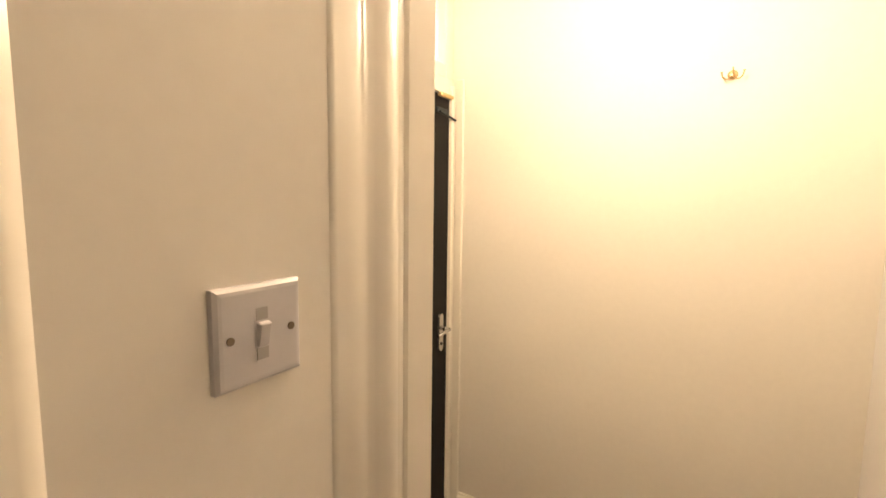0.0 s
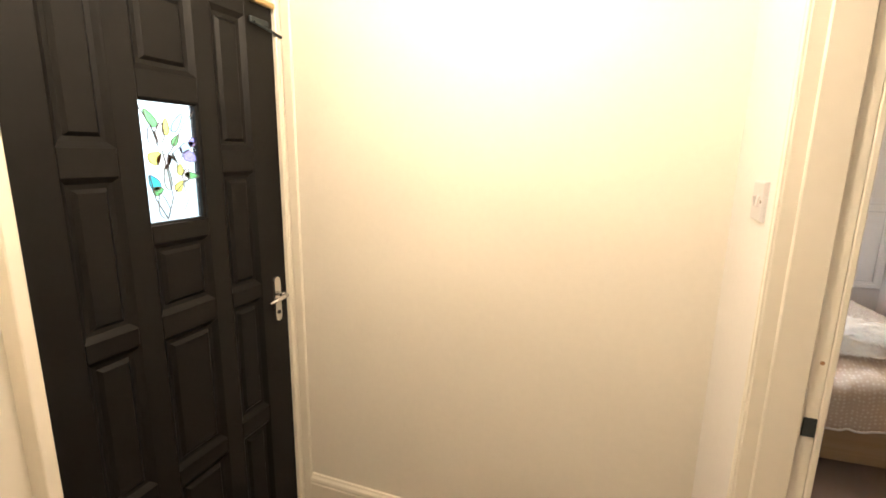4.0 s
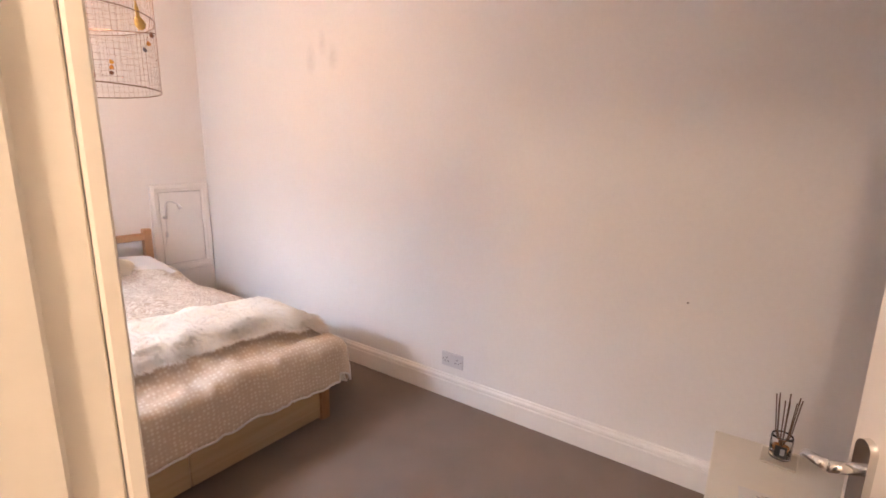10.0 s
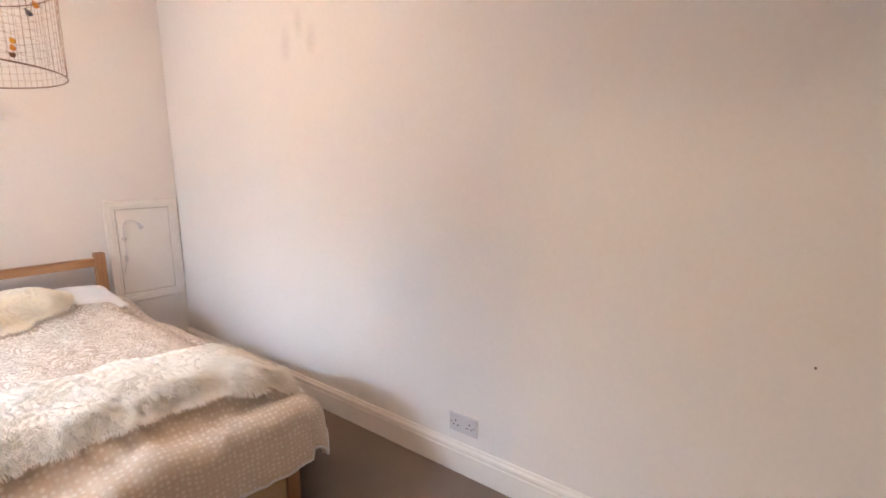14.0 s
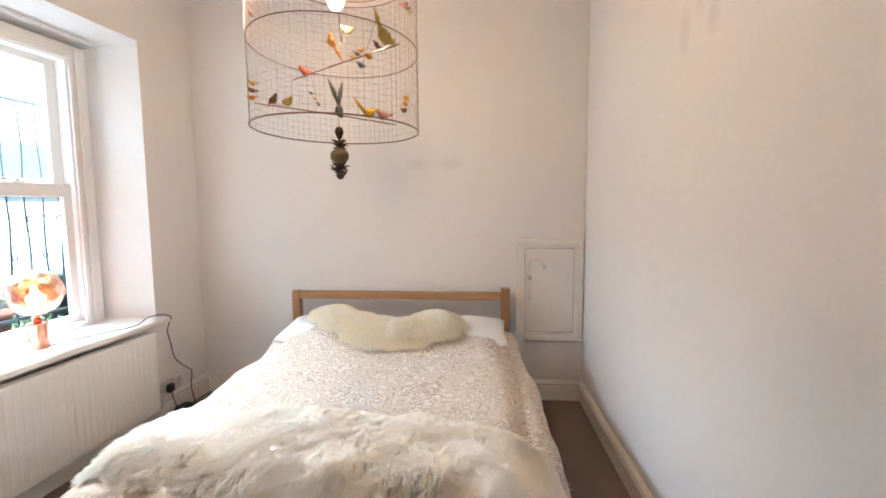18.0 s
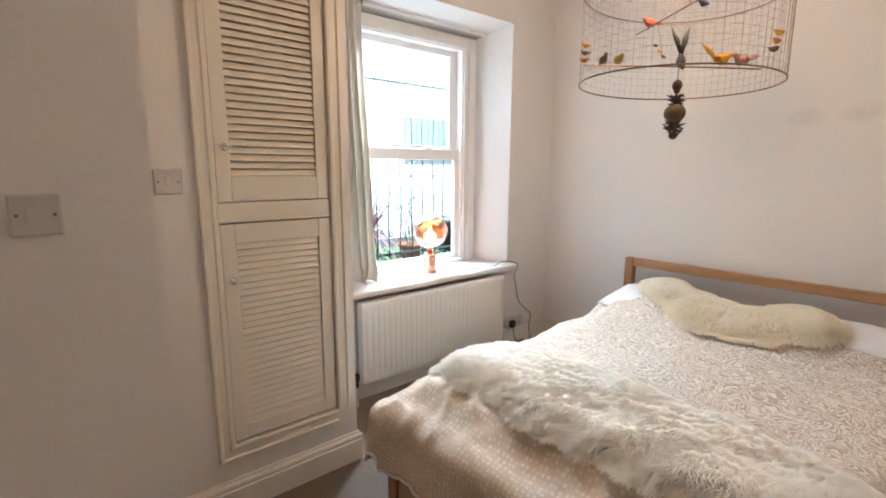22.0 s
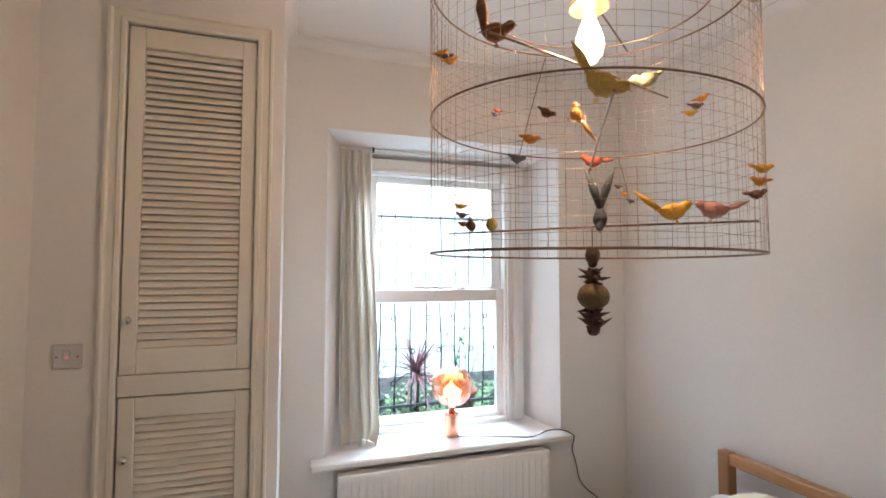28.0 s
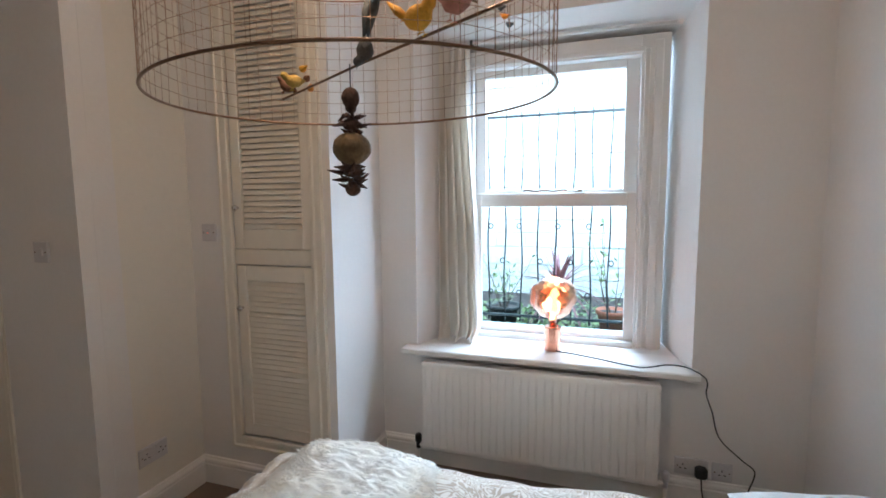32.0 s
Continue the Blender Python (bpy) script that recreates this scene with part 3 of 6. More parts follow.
# ---------------------------------------------------------------- window
win = thing("window_1", "white timber sash window set in a deep reveal", "window", kind="structure")
XG = -1.200
WY0, WY1, WZ0, WZ1 = 1.630, 2.505, 0.708, 2.200      # daylight opening of the box frame
GY0, GY1 = 1.675, 2.450                             # glass
SB, ST, MR0, MR1 = 0.735, 2.160, 1.435, 1.510
def frame_boxes(x0, x1, *rows, bev=0.003):
    return boxes(*[(x0, x1, *r) for r in rows], bevel=bev)


part("window_frame", frame_boxes(XG - 0.06, XG + 0.05, (1.540, WY0, 0.675, 2.295), (WY1, 2.640, 0.675, 2.295), (WY0, WY1, WZ1, 2.295)), M_UPVC, win)
part("beading", frame_boxes(XG + 0.05, XG + 0.062, (2.520, 2.545, 0.675, 2.225), (2.566, 2.606, 0.675, 2.262), (1.590, 1.614, 0.675, 2.225), (1.616, 2.519, 2.210, 2.234)), M_UPVC, win)
part("inner_sill", boxes((XG - 0.05, XG + 0.07, WY0, WY1, 0.666, WZ0), bevel=0.003), M_UPVC, win)
up = part("sash", frame_boxes(XG - 0.045, XG - 0.012, (WY0, GY0 + 0.012, MR0 + 0.01, WZ1), (GY1 - 0.012, WY1, MR0 + 0.01, WZ1), (GY0 + 0.012, GY1 - 0.012, ST, WZ1), (GY0 + 0.012, GY1 - 0.012, MR0 + 0.01, MR1 + 0.022)), M_UPVC, win)
lo = part("sash", frame_boxes(XG - 0.008, XG + 0.028, (WY0, GY0 - 0.006, WZ0, MR1), (GY1 + 0.006, WY1, WZ0, MR1), (GY0 - 0.006, GY1 + 0.006, WZ0, SB), (GY0 - 0.006, GY1 + 0.006, MR0, MR1)), M_UPVC, win)
for s, args in ((up, (XG - 0.030, XG - 0.026, GY0 + 0.013, GY1 - 0.013, MR1 + 0.023, ST - 0.001)), (lo, (XG + 0.008, XG + 0.012, GY0 - 0.005, GY1 + 0.005, SB + 0.001, MR0 - 0.001))):
    pane = part("pane", boxes(args), M_VEILED if s is up else M_GLASS, s, "glass pane with glare haze mixed into it" if s is up else "clear glass pane")
    pane.visible_shadow = False
bm = boxes((XG + 0.0, XG + 0.03, 2.185, 2.245, MR1, MR1 + 0.007), bevel=0.002)
lathe(bm, [(0.014, 0), (0.014, 0.012), (0.006, 0.016), (0.0, 0.017)], 16, (XG + 0.012, 2.215, MR1 + 0.006))
part("sash_lock", bm, M_CHROME, win, "small metal sash fastener")
bm = bmesh.new()
tube(bm, [(XG + 0.032, 1.91 + 0.02 * k, MR1 + 0.013 + 0.004 * math.sin(k * 1.3)) for k in range(13)], 0.0055, 6)
part("stay", bm, M_CHROME, win, "thin metal window stay")
structure("window_sill", boxes((XG + 0.051, XW + 0.083, 1.303, 2.775, 0.643, 0.675), bevel=0.006), M_TRIMW, "white painted timber window sill", "window sill")


# ---------------------------------------------------------------- bed
def rug_of(x, y, seed, amp, freq):
    return amp * noise.noise(Vector((x * freq + seed, y * freq - seed, seed * 0.7)))


def smooth_step(a, b, x):
    t = min(1, max(0, (x - a) / (b - a)))
    return t * t * (3 - 2 * t)


BX0, BX1, BY0, BY1 = -0.130, 1.331, 1.135, 3.197
BED_TURN = Matrix.Translation((0.5975, 3.172, 0)) @ Matrix.Rotation(radians(3.0), 4, "Z") @ Matrix.Translation((-0.5975, -3.172, 0))
bed = thing("bed", "oak double bed frame with pale ply side panels", "bed", BED_TURN)
part("headboard_post", boxes((BX0 - 0.028, BX0 + 0.030, 3.172, 3.227, 0, 0.783), bevel=0.005), M_OAK_Z, bed)
part("headboard_post", boxes((BX1 - 0.036, BX1 + 0.022, 3.190, 3.245, 0, 0.812), bevel=0.005), M_OAK_Z, bed)
part("headboard_top_rail", boxes((BX0 + 0.031, BX1 - 0.037, 3.174, 3.225, 0.730, 0.782), bevel=0.005), M_OAK_X, bed)
part("headboard_rail", boxes((BX0 + 0.031, BX1 - 0.037, 3.182, 3.217, 0.525, 0.580), bevel=0.004), M_OAK_X, bed)
part("headboard_rail", boxes((BX0 + 0.031, BX1 - 0.037, 3.182, 3.217, 0.300, 0.400), bevel=0.004), M_OAK_X, bed)
for x in (BX0, BX1 - 0.055):
    part("foot_leg", boxes((x, x + 0.055, BY0, BY0 + 0.06, 0, 0.300), bevel=0.004), M_OAK_Z, bed)
part("foot_panel", boxes((BX0 + 0.056, 0.600, BY0 + 0.012, BY0 + 0.034, 0.018, 0.290), bevel=0.003), M_PINE_X, bed)
part("foot_panel", boxes((0.603, BX1 - 0.056, BY0 + 0.012, BY0 + 0.034, 0.018, 0.290), bevel=0.003), M_PINE_X, bed)
for x in (BX0 + 0.010, BX1 - 0.034):
    part("side_rail", boxes((x, x + 0.024, BY0 + 0.061, 3.171, 0.060, 0.295), bevel=0.003), M_PINE_Y, bed)
part("slat_base", boxes((BX0 + 0.035, BX1 - 0.035, BY0 + 0.04, 3.168, 0.20, 0.255), bevel=0.003), M_PINE_Y, bed)
mattress = thing("mattress", "white mattress lying on the bed base", "mattress", BED_TURN)
part("cover", boxes((BX0 + 0.02, BX1 - 0.02, BY0 + 0.03, 3.165, 0.256, 0.455), bevel=0.04), M_SHEET, mattress)


def duvet_top(x, y):
    """Height of the duvet over the mattress."""
    cx = (x - (BX0 + BX1) / 2) / ((BX1 - BX0) / 2)
    z = 0.530 + 0.012 * (1 - cx * cx)
    z += rug_of(x, y, 3.1, 0.016, 2.3) + rug_of(x, y, 8.3, 0.008, 6.0)
    z += 0.010 * abs(rug_of(x + 0.6 * y, y * 0.4, 6.1, 1.0, 9.0)) * smooth_step(2.0, 1.2, y)
    z += 0.092 * smooth_step(2.58, 2.90, y)                       # lifts over the pillows
    z -= 0.03 * smooth_step(1.40, 1.14, y)
    return z


def build_duvet():
    """One sheet that runs over the bed, rounds the edges and hangs at the sides and the foot."""
    x0, x1, y0, y1 = BX0 + 0.010, BX1 + 0.030, BY0 + 0.045, 3.01
    hang_side = 0.24
    nu, nv = 150, 170
    bm = bmesh.new()
    grid = []
    for j in range(nv + 1):
        row = []
        for i in range(nu + 1):
            s = -hang_side + (x1 - x0 + 2 * hang_side) * i / nu
            hf = 0.312 - 0.02 * min(1, max(0, s / (x1 - x0)))
            t = -hf + (y1 - y0 + hf) * j / nv
            w = x1 - x0
            ox = -s if s < 0 else (s - w if s > w else 0.0)
            oy = -t if t < 0 else 0.0
            x, y = x0 + min(max(s, 0), w), y0 + max(t, 0)
            z = duvet_top(x, y)
            r = 0.095
            o = math.hypot(ox, oy)
            # rounded edge in which the cloth turns from lying to hanging
            d_in = min(x - x0, x1 - x, y - y0)
            z -= 0.055 * (1 - smooth_step(0.0, 0.16, d_in)) ** 2
            if o > 0:
                a = min(o / r, math.pi / 2)
                out = r * math.sin(a) + (0.10 - 0.06 * (oy > 0)) * max(0, o - r * math.pi / 2)
                drop = r * (1 - math.cos(a)) + 0.96 * max(0, o - r * math.pi / 2)
                sx = (-1 if s < 0 else 1) * ox / o
                sy = -oy / o
                wave = (0.010 * math.sin(9.0 * (x + y) + 2.0 * math.sin(3 * x)) + 0.005 * math.sin(23 * (x - y))) * min(1, o / 0.2)
                corner = 1 + 0.12 * (ox > 0 and oy > 0) * min(1, min(ox, oy) / 0.12)
                x += sx * (out + wave) * corner
                y += sy * (out + wave) * corner
                z -= drop * (0.80 if (ox > 0 and oy > 0) else 1)
                z += rug_of(x, y, 5.0, 0.012, 5)
            crease = 1 - abs(noise.noise(Vector((x * 6.5 + 2.5 * y, y * 1.6 + x, 7.7)))) * 3.2
            z += 0.014 * max(0, crease) ** 2 * smooth_step(1.75, 1.25, y)
            fold = 1 - abs(noise.noise(Vector((x * 3.0 + y * 7.0, y * 2.2 - x * 9.0, 2.9)))) * 4.0
            z += 0.008 * max(0, fold) ** 2 * smooth_step(1.7, 1.3, y) * (0.4 + 0.6 * smooth_step(0.9, 0.1, x))
            z += 0.006 * noise.noise(Vector((x * 16, y * 16, 1.7))) + 0.010 * abs(noise.noise(Vector((x * 5 + y * 3, y * 4 - x * 2, 4.4))))
            x += ((x0 + x1) / 2 - x) * 0.075 * smooth_step(2.45, 2.92, y)       # drawn in towards the pillows
            row.append(bm.verts.new((x, y, max(z, 0.02))))
        grid.append(row)
    return bm, grid, nu, nv


M_PAISLEY = material("paisley_duvet_cotton", (0.68, 0.56, 0.45), 0.9, var=0.05, scale=7, grain=500, bump=0.15, dist=0.001)
nt = M_PAISLEY.node_tree
n, l = nt.nodes, nt.links
pr = n["Principled BSDF"]
tc = node_of(M_PAISLEY, "ShaderNodeTexCoord")
warp = n.new("ShaderNodeTexNoise")
warp.inputs["Scale"].default_value, warp.inputs["Detail"].default_value, warp.inputs["Distortion"].default_value = 10.0, 2.5, 1.3
l.new(tc.outputs["Object"], warp.inputs["Vector"])
mul = n.new("ShaderNodeMath")
mul.operation = "MULTIPLY"
mul.inputs[1].default_value = 78.0
l.new(warp.outputs[0], mul.inputs[0])
sine = n.new("ShaderNodeMath")
sine.operation = "SINE"
l.new(mul.outputs[0], sine.inputs[0])
r2 = n.new("ShaderNodeValToRGB")
r2.color_ramp.elements[0].position, r2.color_ramp.elements[1].position = 0.42, 0.62
r2.color_ramp.elements[0].color, r2.color_ramp.elements[1].color = (0.43, 0.345, 0.265, 1), (0.68, 0.625, 0.55, 1)
half = n.new("ShaderNodeMath")
half.operation = "MULTIPLY_ADD"
half.inputs[1].default_value, half.inputs[2].default_value = 0.5, 0.5
l.new(sine.outputs[0], half.inputs[0])
l.new(half.outputs[0], r2.inputs[0])
l.new(r2.outputs[0], pr.inputs["Base Color"])

M_DOTS = material("dotted_duvet_cotton", (0.64, 0.49, 0.36), 0.9, var=0.06, scale=6, grain=500, bump=0.15, dist=0.001)
nt = M_DOTS.node_tree
n, l = nt.nodes, nt.links
pr = n["Principled BSDF"]
uv = n.new("ShaderNodeUVMap")
uv.uv_map = "cloth"
vor = n.new("ShaderNodeTexVoronoi")
vor.inputs["Scale"].default_value, vor.inputs["Randomness"].default_value = 50.0, 0.35
l.new(uv.outputs[0], vor.inputs["Vector"])
r3 = n.new("ShaderNodeValToRGB")
r3.color_ramp.elements[0].position, r3.color_ramp.elements[1].position = 0.16, 0.42
r3.color_ramp.elements[0].color, r3.color_ramp.elements[1].color = (0.80, 0.73, 0.64, 1), (0.64, 0.525, 0.41, 1)
l.new(vor.outputs["Distance"], r3.inputs[0])
l.new(r3.outputs[0], pr.inputs["Base Color"])

duvet = thing("duvet", "beige duvet, paisley above and dotted below, over the bed", "duvet", BED_TURN)
bm, grid, nu, nv = build_duvet()
uvl = bm.loops.layers.uv.new("cloth")
for j in range(nv):
    for i in range(nu):
        f = bm.faces.new((grid[j][i], grid[j][i + 1], grid[j + 1][i + 1], grid[j + 1][i]))
        f.smooth = True
        for lp, (a, b) in zip(f.loops, ((i, j), (i + 1, j), (i + 1, j + 1), (i, j + 1))):
            lp[uvl].uv = (a * 0.01376, b * 0.01326)
me = bpy.data.meshes.new("cover")
bm.faces.ensure_lookup_table()
for f in bm.faces:
    f.material_index = 1 if min(v.co.y for v in f.verts) < 1.50 else 0
hem = [grid[0][i].co.copy() for i in range(nu + 1)]
hem_l = [grid[j][0].co.copy() for j in range(nv + 1)]
hem_r = [grid[j][nu].co.copy() for j in range(nv + 1)]
bm.to_mesh(me)
bm.free()
me.materials.append(M_PAISLEY)
me.materials.append(M_DOTS)
ob = new("cover", me)
ob.parent = duvet
sol = ob.modifiers.new("thickness", "SOLIDIFY")
sol.thickness, sol.offset = 0.022, -1
bm = bmesh.new()
tube(bm, [p + Vector((0, 0, -0.004)) for p in hem], 0.006, 6)
tube(bm, [p + Vector((0, 0, -0.004)) for p in hem_l], 0.006, 6)
tube(bm, [p + Vector((0, 0, -0.004)) for p in hem_r], 0.006, 6)
part("hem", bm, M_SHEET, duvet, "white piped hem", smooth=True)


def pillow(x0, x1, y0, y1, z, name, label):
    p = thing(name, label, "pillow", BED_TURN, group="pillows at the headboard")
    bm = bmesh.new()
    n1, n2 = 22, 14
    tops, bots = [], []
    for j in range(n2 + 1):
        a, b = [], []
        for i in range(n1 + 1):
            u, v = 2 * i / n1 - 1, 2 * j / n2 - 1
            h = max(0.0, (1 - u ** 4) * (1 - v ** 4)) ** 0.5
            pin = 1 - 0.05 * (1 - abs(u)) * abs(v) ** 3
            x = (x0 + x1) / 2 + u * (x1 - x0) / 2 * (1 - 0.04 * (1 - abs(v)) * abs(u) ** 3)
            y = (y0 + y1) / 2 + v * (y1 - y0) / 2 * pin
            w = 0.008 * noise.noise(Vector((x * 9, y * 9, x0)))
            a.append(bm.verts.new((x, y, z + 0.065 * h + w + 0.02 * v)))
            b.append(bm.verts.new((x, y, z - 0.055 * h + 0.02 * v)))
        tops.append(a)
        bots.append(b)
    for j in range(n2):
        for i in range(n1):
            bm.faces.new((tops[j][i], tops[j][i + 1], tops[j + 1][i + 1], tops[j + 1][i]))
            bm.faces.new((bots[j][i], bots[j + 1][i], bots[j + 1][i + 1], bots[j][i + 1]))
    bmesh.ops.remove_doubles(bm, verts=bm.verts, dist=0.0005)
    part("pillowcase", bm, M_SHEET, p, smooth=True)
    return p


pillow(-0.115, 0.595, 2.74, 3.155, 0.575, "pillow", "white cotton pillow leaning at the headboard")
pillow(0.605, 1.315, 2.74, 3.155, 0.575, "pillow", "white cotton pillow leaning at the headboard")


# ---------------------------------------------------------------- sheepskins
def fur_material(name, light, dark):
    m = bpy.data.materials.new(name)
    m.use_nodes = True
    nt = m.node_tree
    n, l = nt.nodes, nt.links
    p = n["Principled BSDF"]
    p.inputs["Roughness"].default_value = 0.8
    soft = n.new("ShaderNodeBsdfTranslucent")
    both = n.new("ShaderNodeMixShader")
    both.inputs[0].default_value = 0.32
    l.new(p.outputs[0], both.inputs[1])
    l.new(soft.outputs[0], both.inputs[2])
    l.new(both.outputs[0], n["Material Output"].inputs[0])
    g = n.new("ShaderNodeNewGeometry")
    tc = n.new("ShaderNodeTexCoord")
    noi = n.new("ShaderNodeTexNoise")
    noi.inputs["Scale"].default_value = 7.0
    l.new(tc.outputs["Object"], noi.inputs["Vector"])
    add = n.new("ShaderNodeMath")
    add.operation = "MULTIPLY_ADD"
    add.inputs[1].default_value = 0.45
    l.new(g.outputs["Random Per Island"], add.inputs[0])
    l.new(noi.outputs[0], add.inputs[2])
    r = n.new("ShaderNodeValToRGB")
    r.color_ramp.elements[0].position, r.color_ramp.elements[1].position = 0.38, 0.85
    r.color_ramp.elements[0].color, r.color_ramp.elements[1].color = (*dark, 1), (*light, 1)
    l.new(add.outputs[0], r.inputs[0])
    l.new(r.outputs[0], p.inputs["Base Color"])
    l.new(r.outputs[0], soft.inputs[0])
    mp, strand, b = n.new("ShaderNodeMapping"), n.new("ShaderNodeTexNoise"), n.new("ShaderNodeBump")
    mp.inputs["Scale"].default_value = (340, 70, 120)
    strand.inputs["Scale"].default_value, strand.inputs["Detail"].default_value, strand.inputs["Distortion"].default_value = 1.0, 3, 0.8
    b.inputs["Strength"].default_value, b.inputs["Distance"].default_value = 0.4, 0.005
    l.new(tc.outputs["Object"], mp.inputs["Vector"])
    l.new(mp.outputs[0], strand.inputs["Vector"])
    l.new(strand.outputs[0], b.inputs["Height"])
    l.new(b.outputs[0], p.inputs["Normal"])
    l.new(b.outputs[0], soft.inputs["Normal"])
    return m


M_FUR = fur_material("ivory_sheepskin", (0.99, 0.968, 0.912), (0.985, 0.928, 0.81))
M_FURY = fur_material("cream_sheepskin", (0.99, 0.935, 0.80), (0.98, 0.875, 0.66))


def wool_lump(x, y, e, pad, seed):
    """Height of the fleece: broad lumps and combed locks that lie along the pelt."""
    w = noise.noise_vector(Vector((x * 9, y * 9, seed * 2.0)))
    u, v = x + 0.03 * w.x, y + 0.03 * w.y
    broad = 0.85 + 0.22 * noise.noise(Vector((x * 7, y * 7, seed))) + 0.10 * noise.noise(Vector((x * 22, y * 22, seed)))
    locks = 0.0050 * noise.noise(Vector((u * 48, v * 19, seed))) + 0.0030 * noise.noise(Vector((u * 95, v * 34, seed + 3)))
    return pad * smooth_step(0, 0.10, e) * broad + locks * smooth_step(0, 0.04, e)


def sheepskin(name, label, inside, height, bounds, mat, count, length, flow, seed, pad=0.05, lift=(-0.02, 0.12)):
    """A pelt that lies on a surface: a padded base and locks of wool, each lock a bent tapering blade."""
    rnd = random.Random(seed)
    top = thing(name, label, "sheepskin rug", BED_TURN)
    x0, x1, y0, y1 = bounds
    step = 0.0055
    nx, ny = int((x1 - x0) / step), int((y1 - y0) / step)
    bm = bmesh.new()
    at = {}
    for j in range(ny + 1):
        for i in range(nx + 1):
            x, y = x0 + i * step, y0 + j * step
            e = inside(x, y)
            if e > 0:
                at[i, j] = bm.verts.new((x, y, height(x, y) + 0.006 + wool_lump(x, y, e, pad, seed)))
    for (i, j) in list(at):
        q = [(i, j), (i + 1, j), (i + 1, j + 1), (i, j + 1)]
        if all(k in at for k in q):
            bm.faces.new([at[k] for k in q])
    bmesh.ops.delete(bm, geom=[v for v in bm.verts if not v.link_faces], context="VERTS")
    part("pelt", bm, mat, top, smooth=True)
    verts, faces, tuft = [], [], 0.42 * length
    made = 0
    while made < count:
        x, y = rnd.uniform(x0, x1), rnd.uniform(y0, y1)
        e = inside(x, y)
        if e <= 0.0 or (e > 0.05 and rnd.random() > 0.55):
            continue
        made += 1
        lump = wool_lump(x, y, e, pad, seed) - 0.001
        base = Vector((x, y, height(x, y) + 0.004 + lump))
        # locks gather into tufts: a tuft's wool runs to one tip
        ci, cj = math.floor(x / tuft + 0.5 * (math.floor(y / tuft) % 2)), math.floor(y / tuft)
        rt = random.Random(ci * 7919 + cj * 104729 + seed)
        tx, ty = (ci + 0.5 - 0.5 * (cj % 2) + rt.uniform(-0.4, 0.4)) * tuft, (cj + 0.5 + rt.uniform(-0.4, 0.4)) * tuft
        cl = noise.noise_vector(Vector((tx * 6, ty * 6, seed * 3.0)))
        d = Vector((flow[0] + 1.0 * cl.x + rt.uniform(-0.25, 0.25) + rnd.uniform(-0.2, 0.2), flow[1] + 1.0 * cl.y + rt.uniform(-0.25, 0.25) + rnd.uniform(-0.2, 0.2), 0))
        edge = smooth_step(0.07, 0.0, e)
        if edge > 0:
            gx = inside(x + 0.01, y) - inside(x - 0.01, y)
            gy = inside(x, y + 0.01) - inside(x, y - 0.01)
            gl = math.hypot(gx, gy) or 1
            d += Vector((-gx / gl, -gy / gl, 0)) * 1.6 * edge
        d = d.normalized()
        ln = length * rt.uniform(0.75, 1.2) * rnd.uniform(0.8, 1.1) * (1 - 0.25 * edge)
        up = (0.4 * rt.uniform(*lift) + 0.6 * rnd.uniform(*lift)) * (1 - 0.6 * edge)
        tip = Vector((tx, ty, 0)) + d * ln
        pull = 0.30 * (1 - edge)
        side = Vector((-d.y, d.x, 0))
        curl = rt.uniform(-0.18, 0.18) + rnd.uniform(-0.12, 0.12)
        line = [(0.0, 0.0, 0.0010), (0.36, up, 0.0013), (0.74, up * 1.25, 0.0010), (1.05, up * 0.9 - 0.22 * edge, 0.0002)]
        k = len(verts)
        for along, rise, w in line:
            c = base + d * (ln * along) + side * (ln * curl * along * along) + Vector((0, 0, ln * rise - 0.002))
            c += (Vector((tip.x, tip.y, 0)) - Vector((base.x, base.y, 0)) - d * ln) * (pull * along * along)
            verts += [c + side * w, c + Vector((0, 0, w * 1.1)), c - side * w]
        for q in range(3):
            for e0 in range(2):
                i0 = k + q * 3 + e0
                faces.append((i0, i0 + 1, i0 + 4, i0 + 3))
    me = bpy.data.meshes.new("wool")
    me.from_pydata([tuple(v) for v in verts], [], faces)
    me.materials.append(mat)
    me.polygons.foreach_set("use_smooth", [True] * len(me.polygons))
    ob = new("wool", me)
    ob.parent = top
    tagged(ob, kind="stuff")
    return top


def blob(cx, cy, rx, ry, ang):
    c, s = math.cos(radians(ang)), math.sin(radians(ang))

    def f(x, y):
        u, v = ((x - cx) * c + (y - cy) * s) / rx, (-(x - cx) * s + (y - cy) * c) / ry
        return (1 - (abs(u) ** 2.6 + abs(v) ** 2.6) ** (1 / 2.6)) * min(rx, ry)
    return f


def union(*fs, wob=0.02, seed=1.0):
    return lambda x, y: max(f(x, y) for f in fs) + wob * noise.noise(Vector((x * 8, y * 8, seed)))


def bed_surface(x, y):
    """The duvet's top, falling away past the bed's sides."""
    xi, yi = min(max(x, BX0 - 0.01), BX1 + 0.02), max(y, BY0)
    over = max(abs(x - xi) - 0.02, 0)
    d_in = min(xi - (BX0 - 0.02), BX1 + 0.03 - xi, yi - BY0 + 0.005)
    return duvet_top(xi, yi) + 0.012 - 0.055 * (1 - smooth_step(0.0, 0.16, d_in)) ** 2 - 1.6 * over - 2.5 * over * over


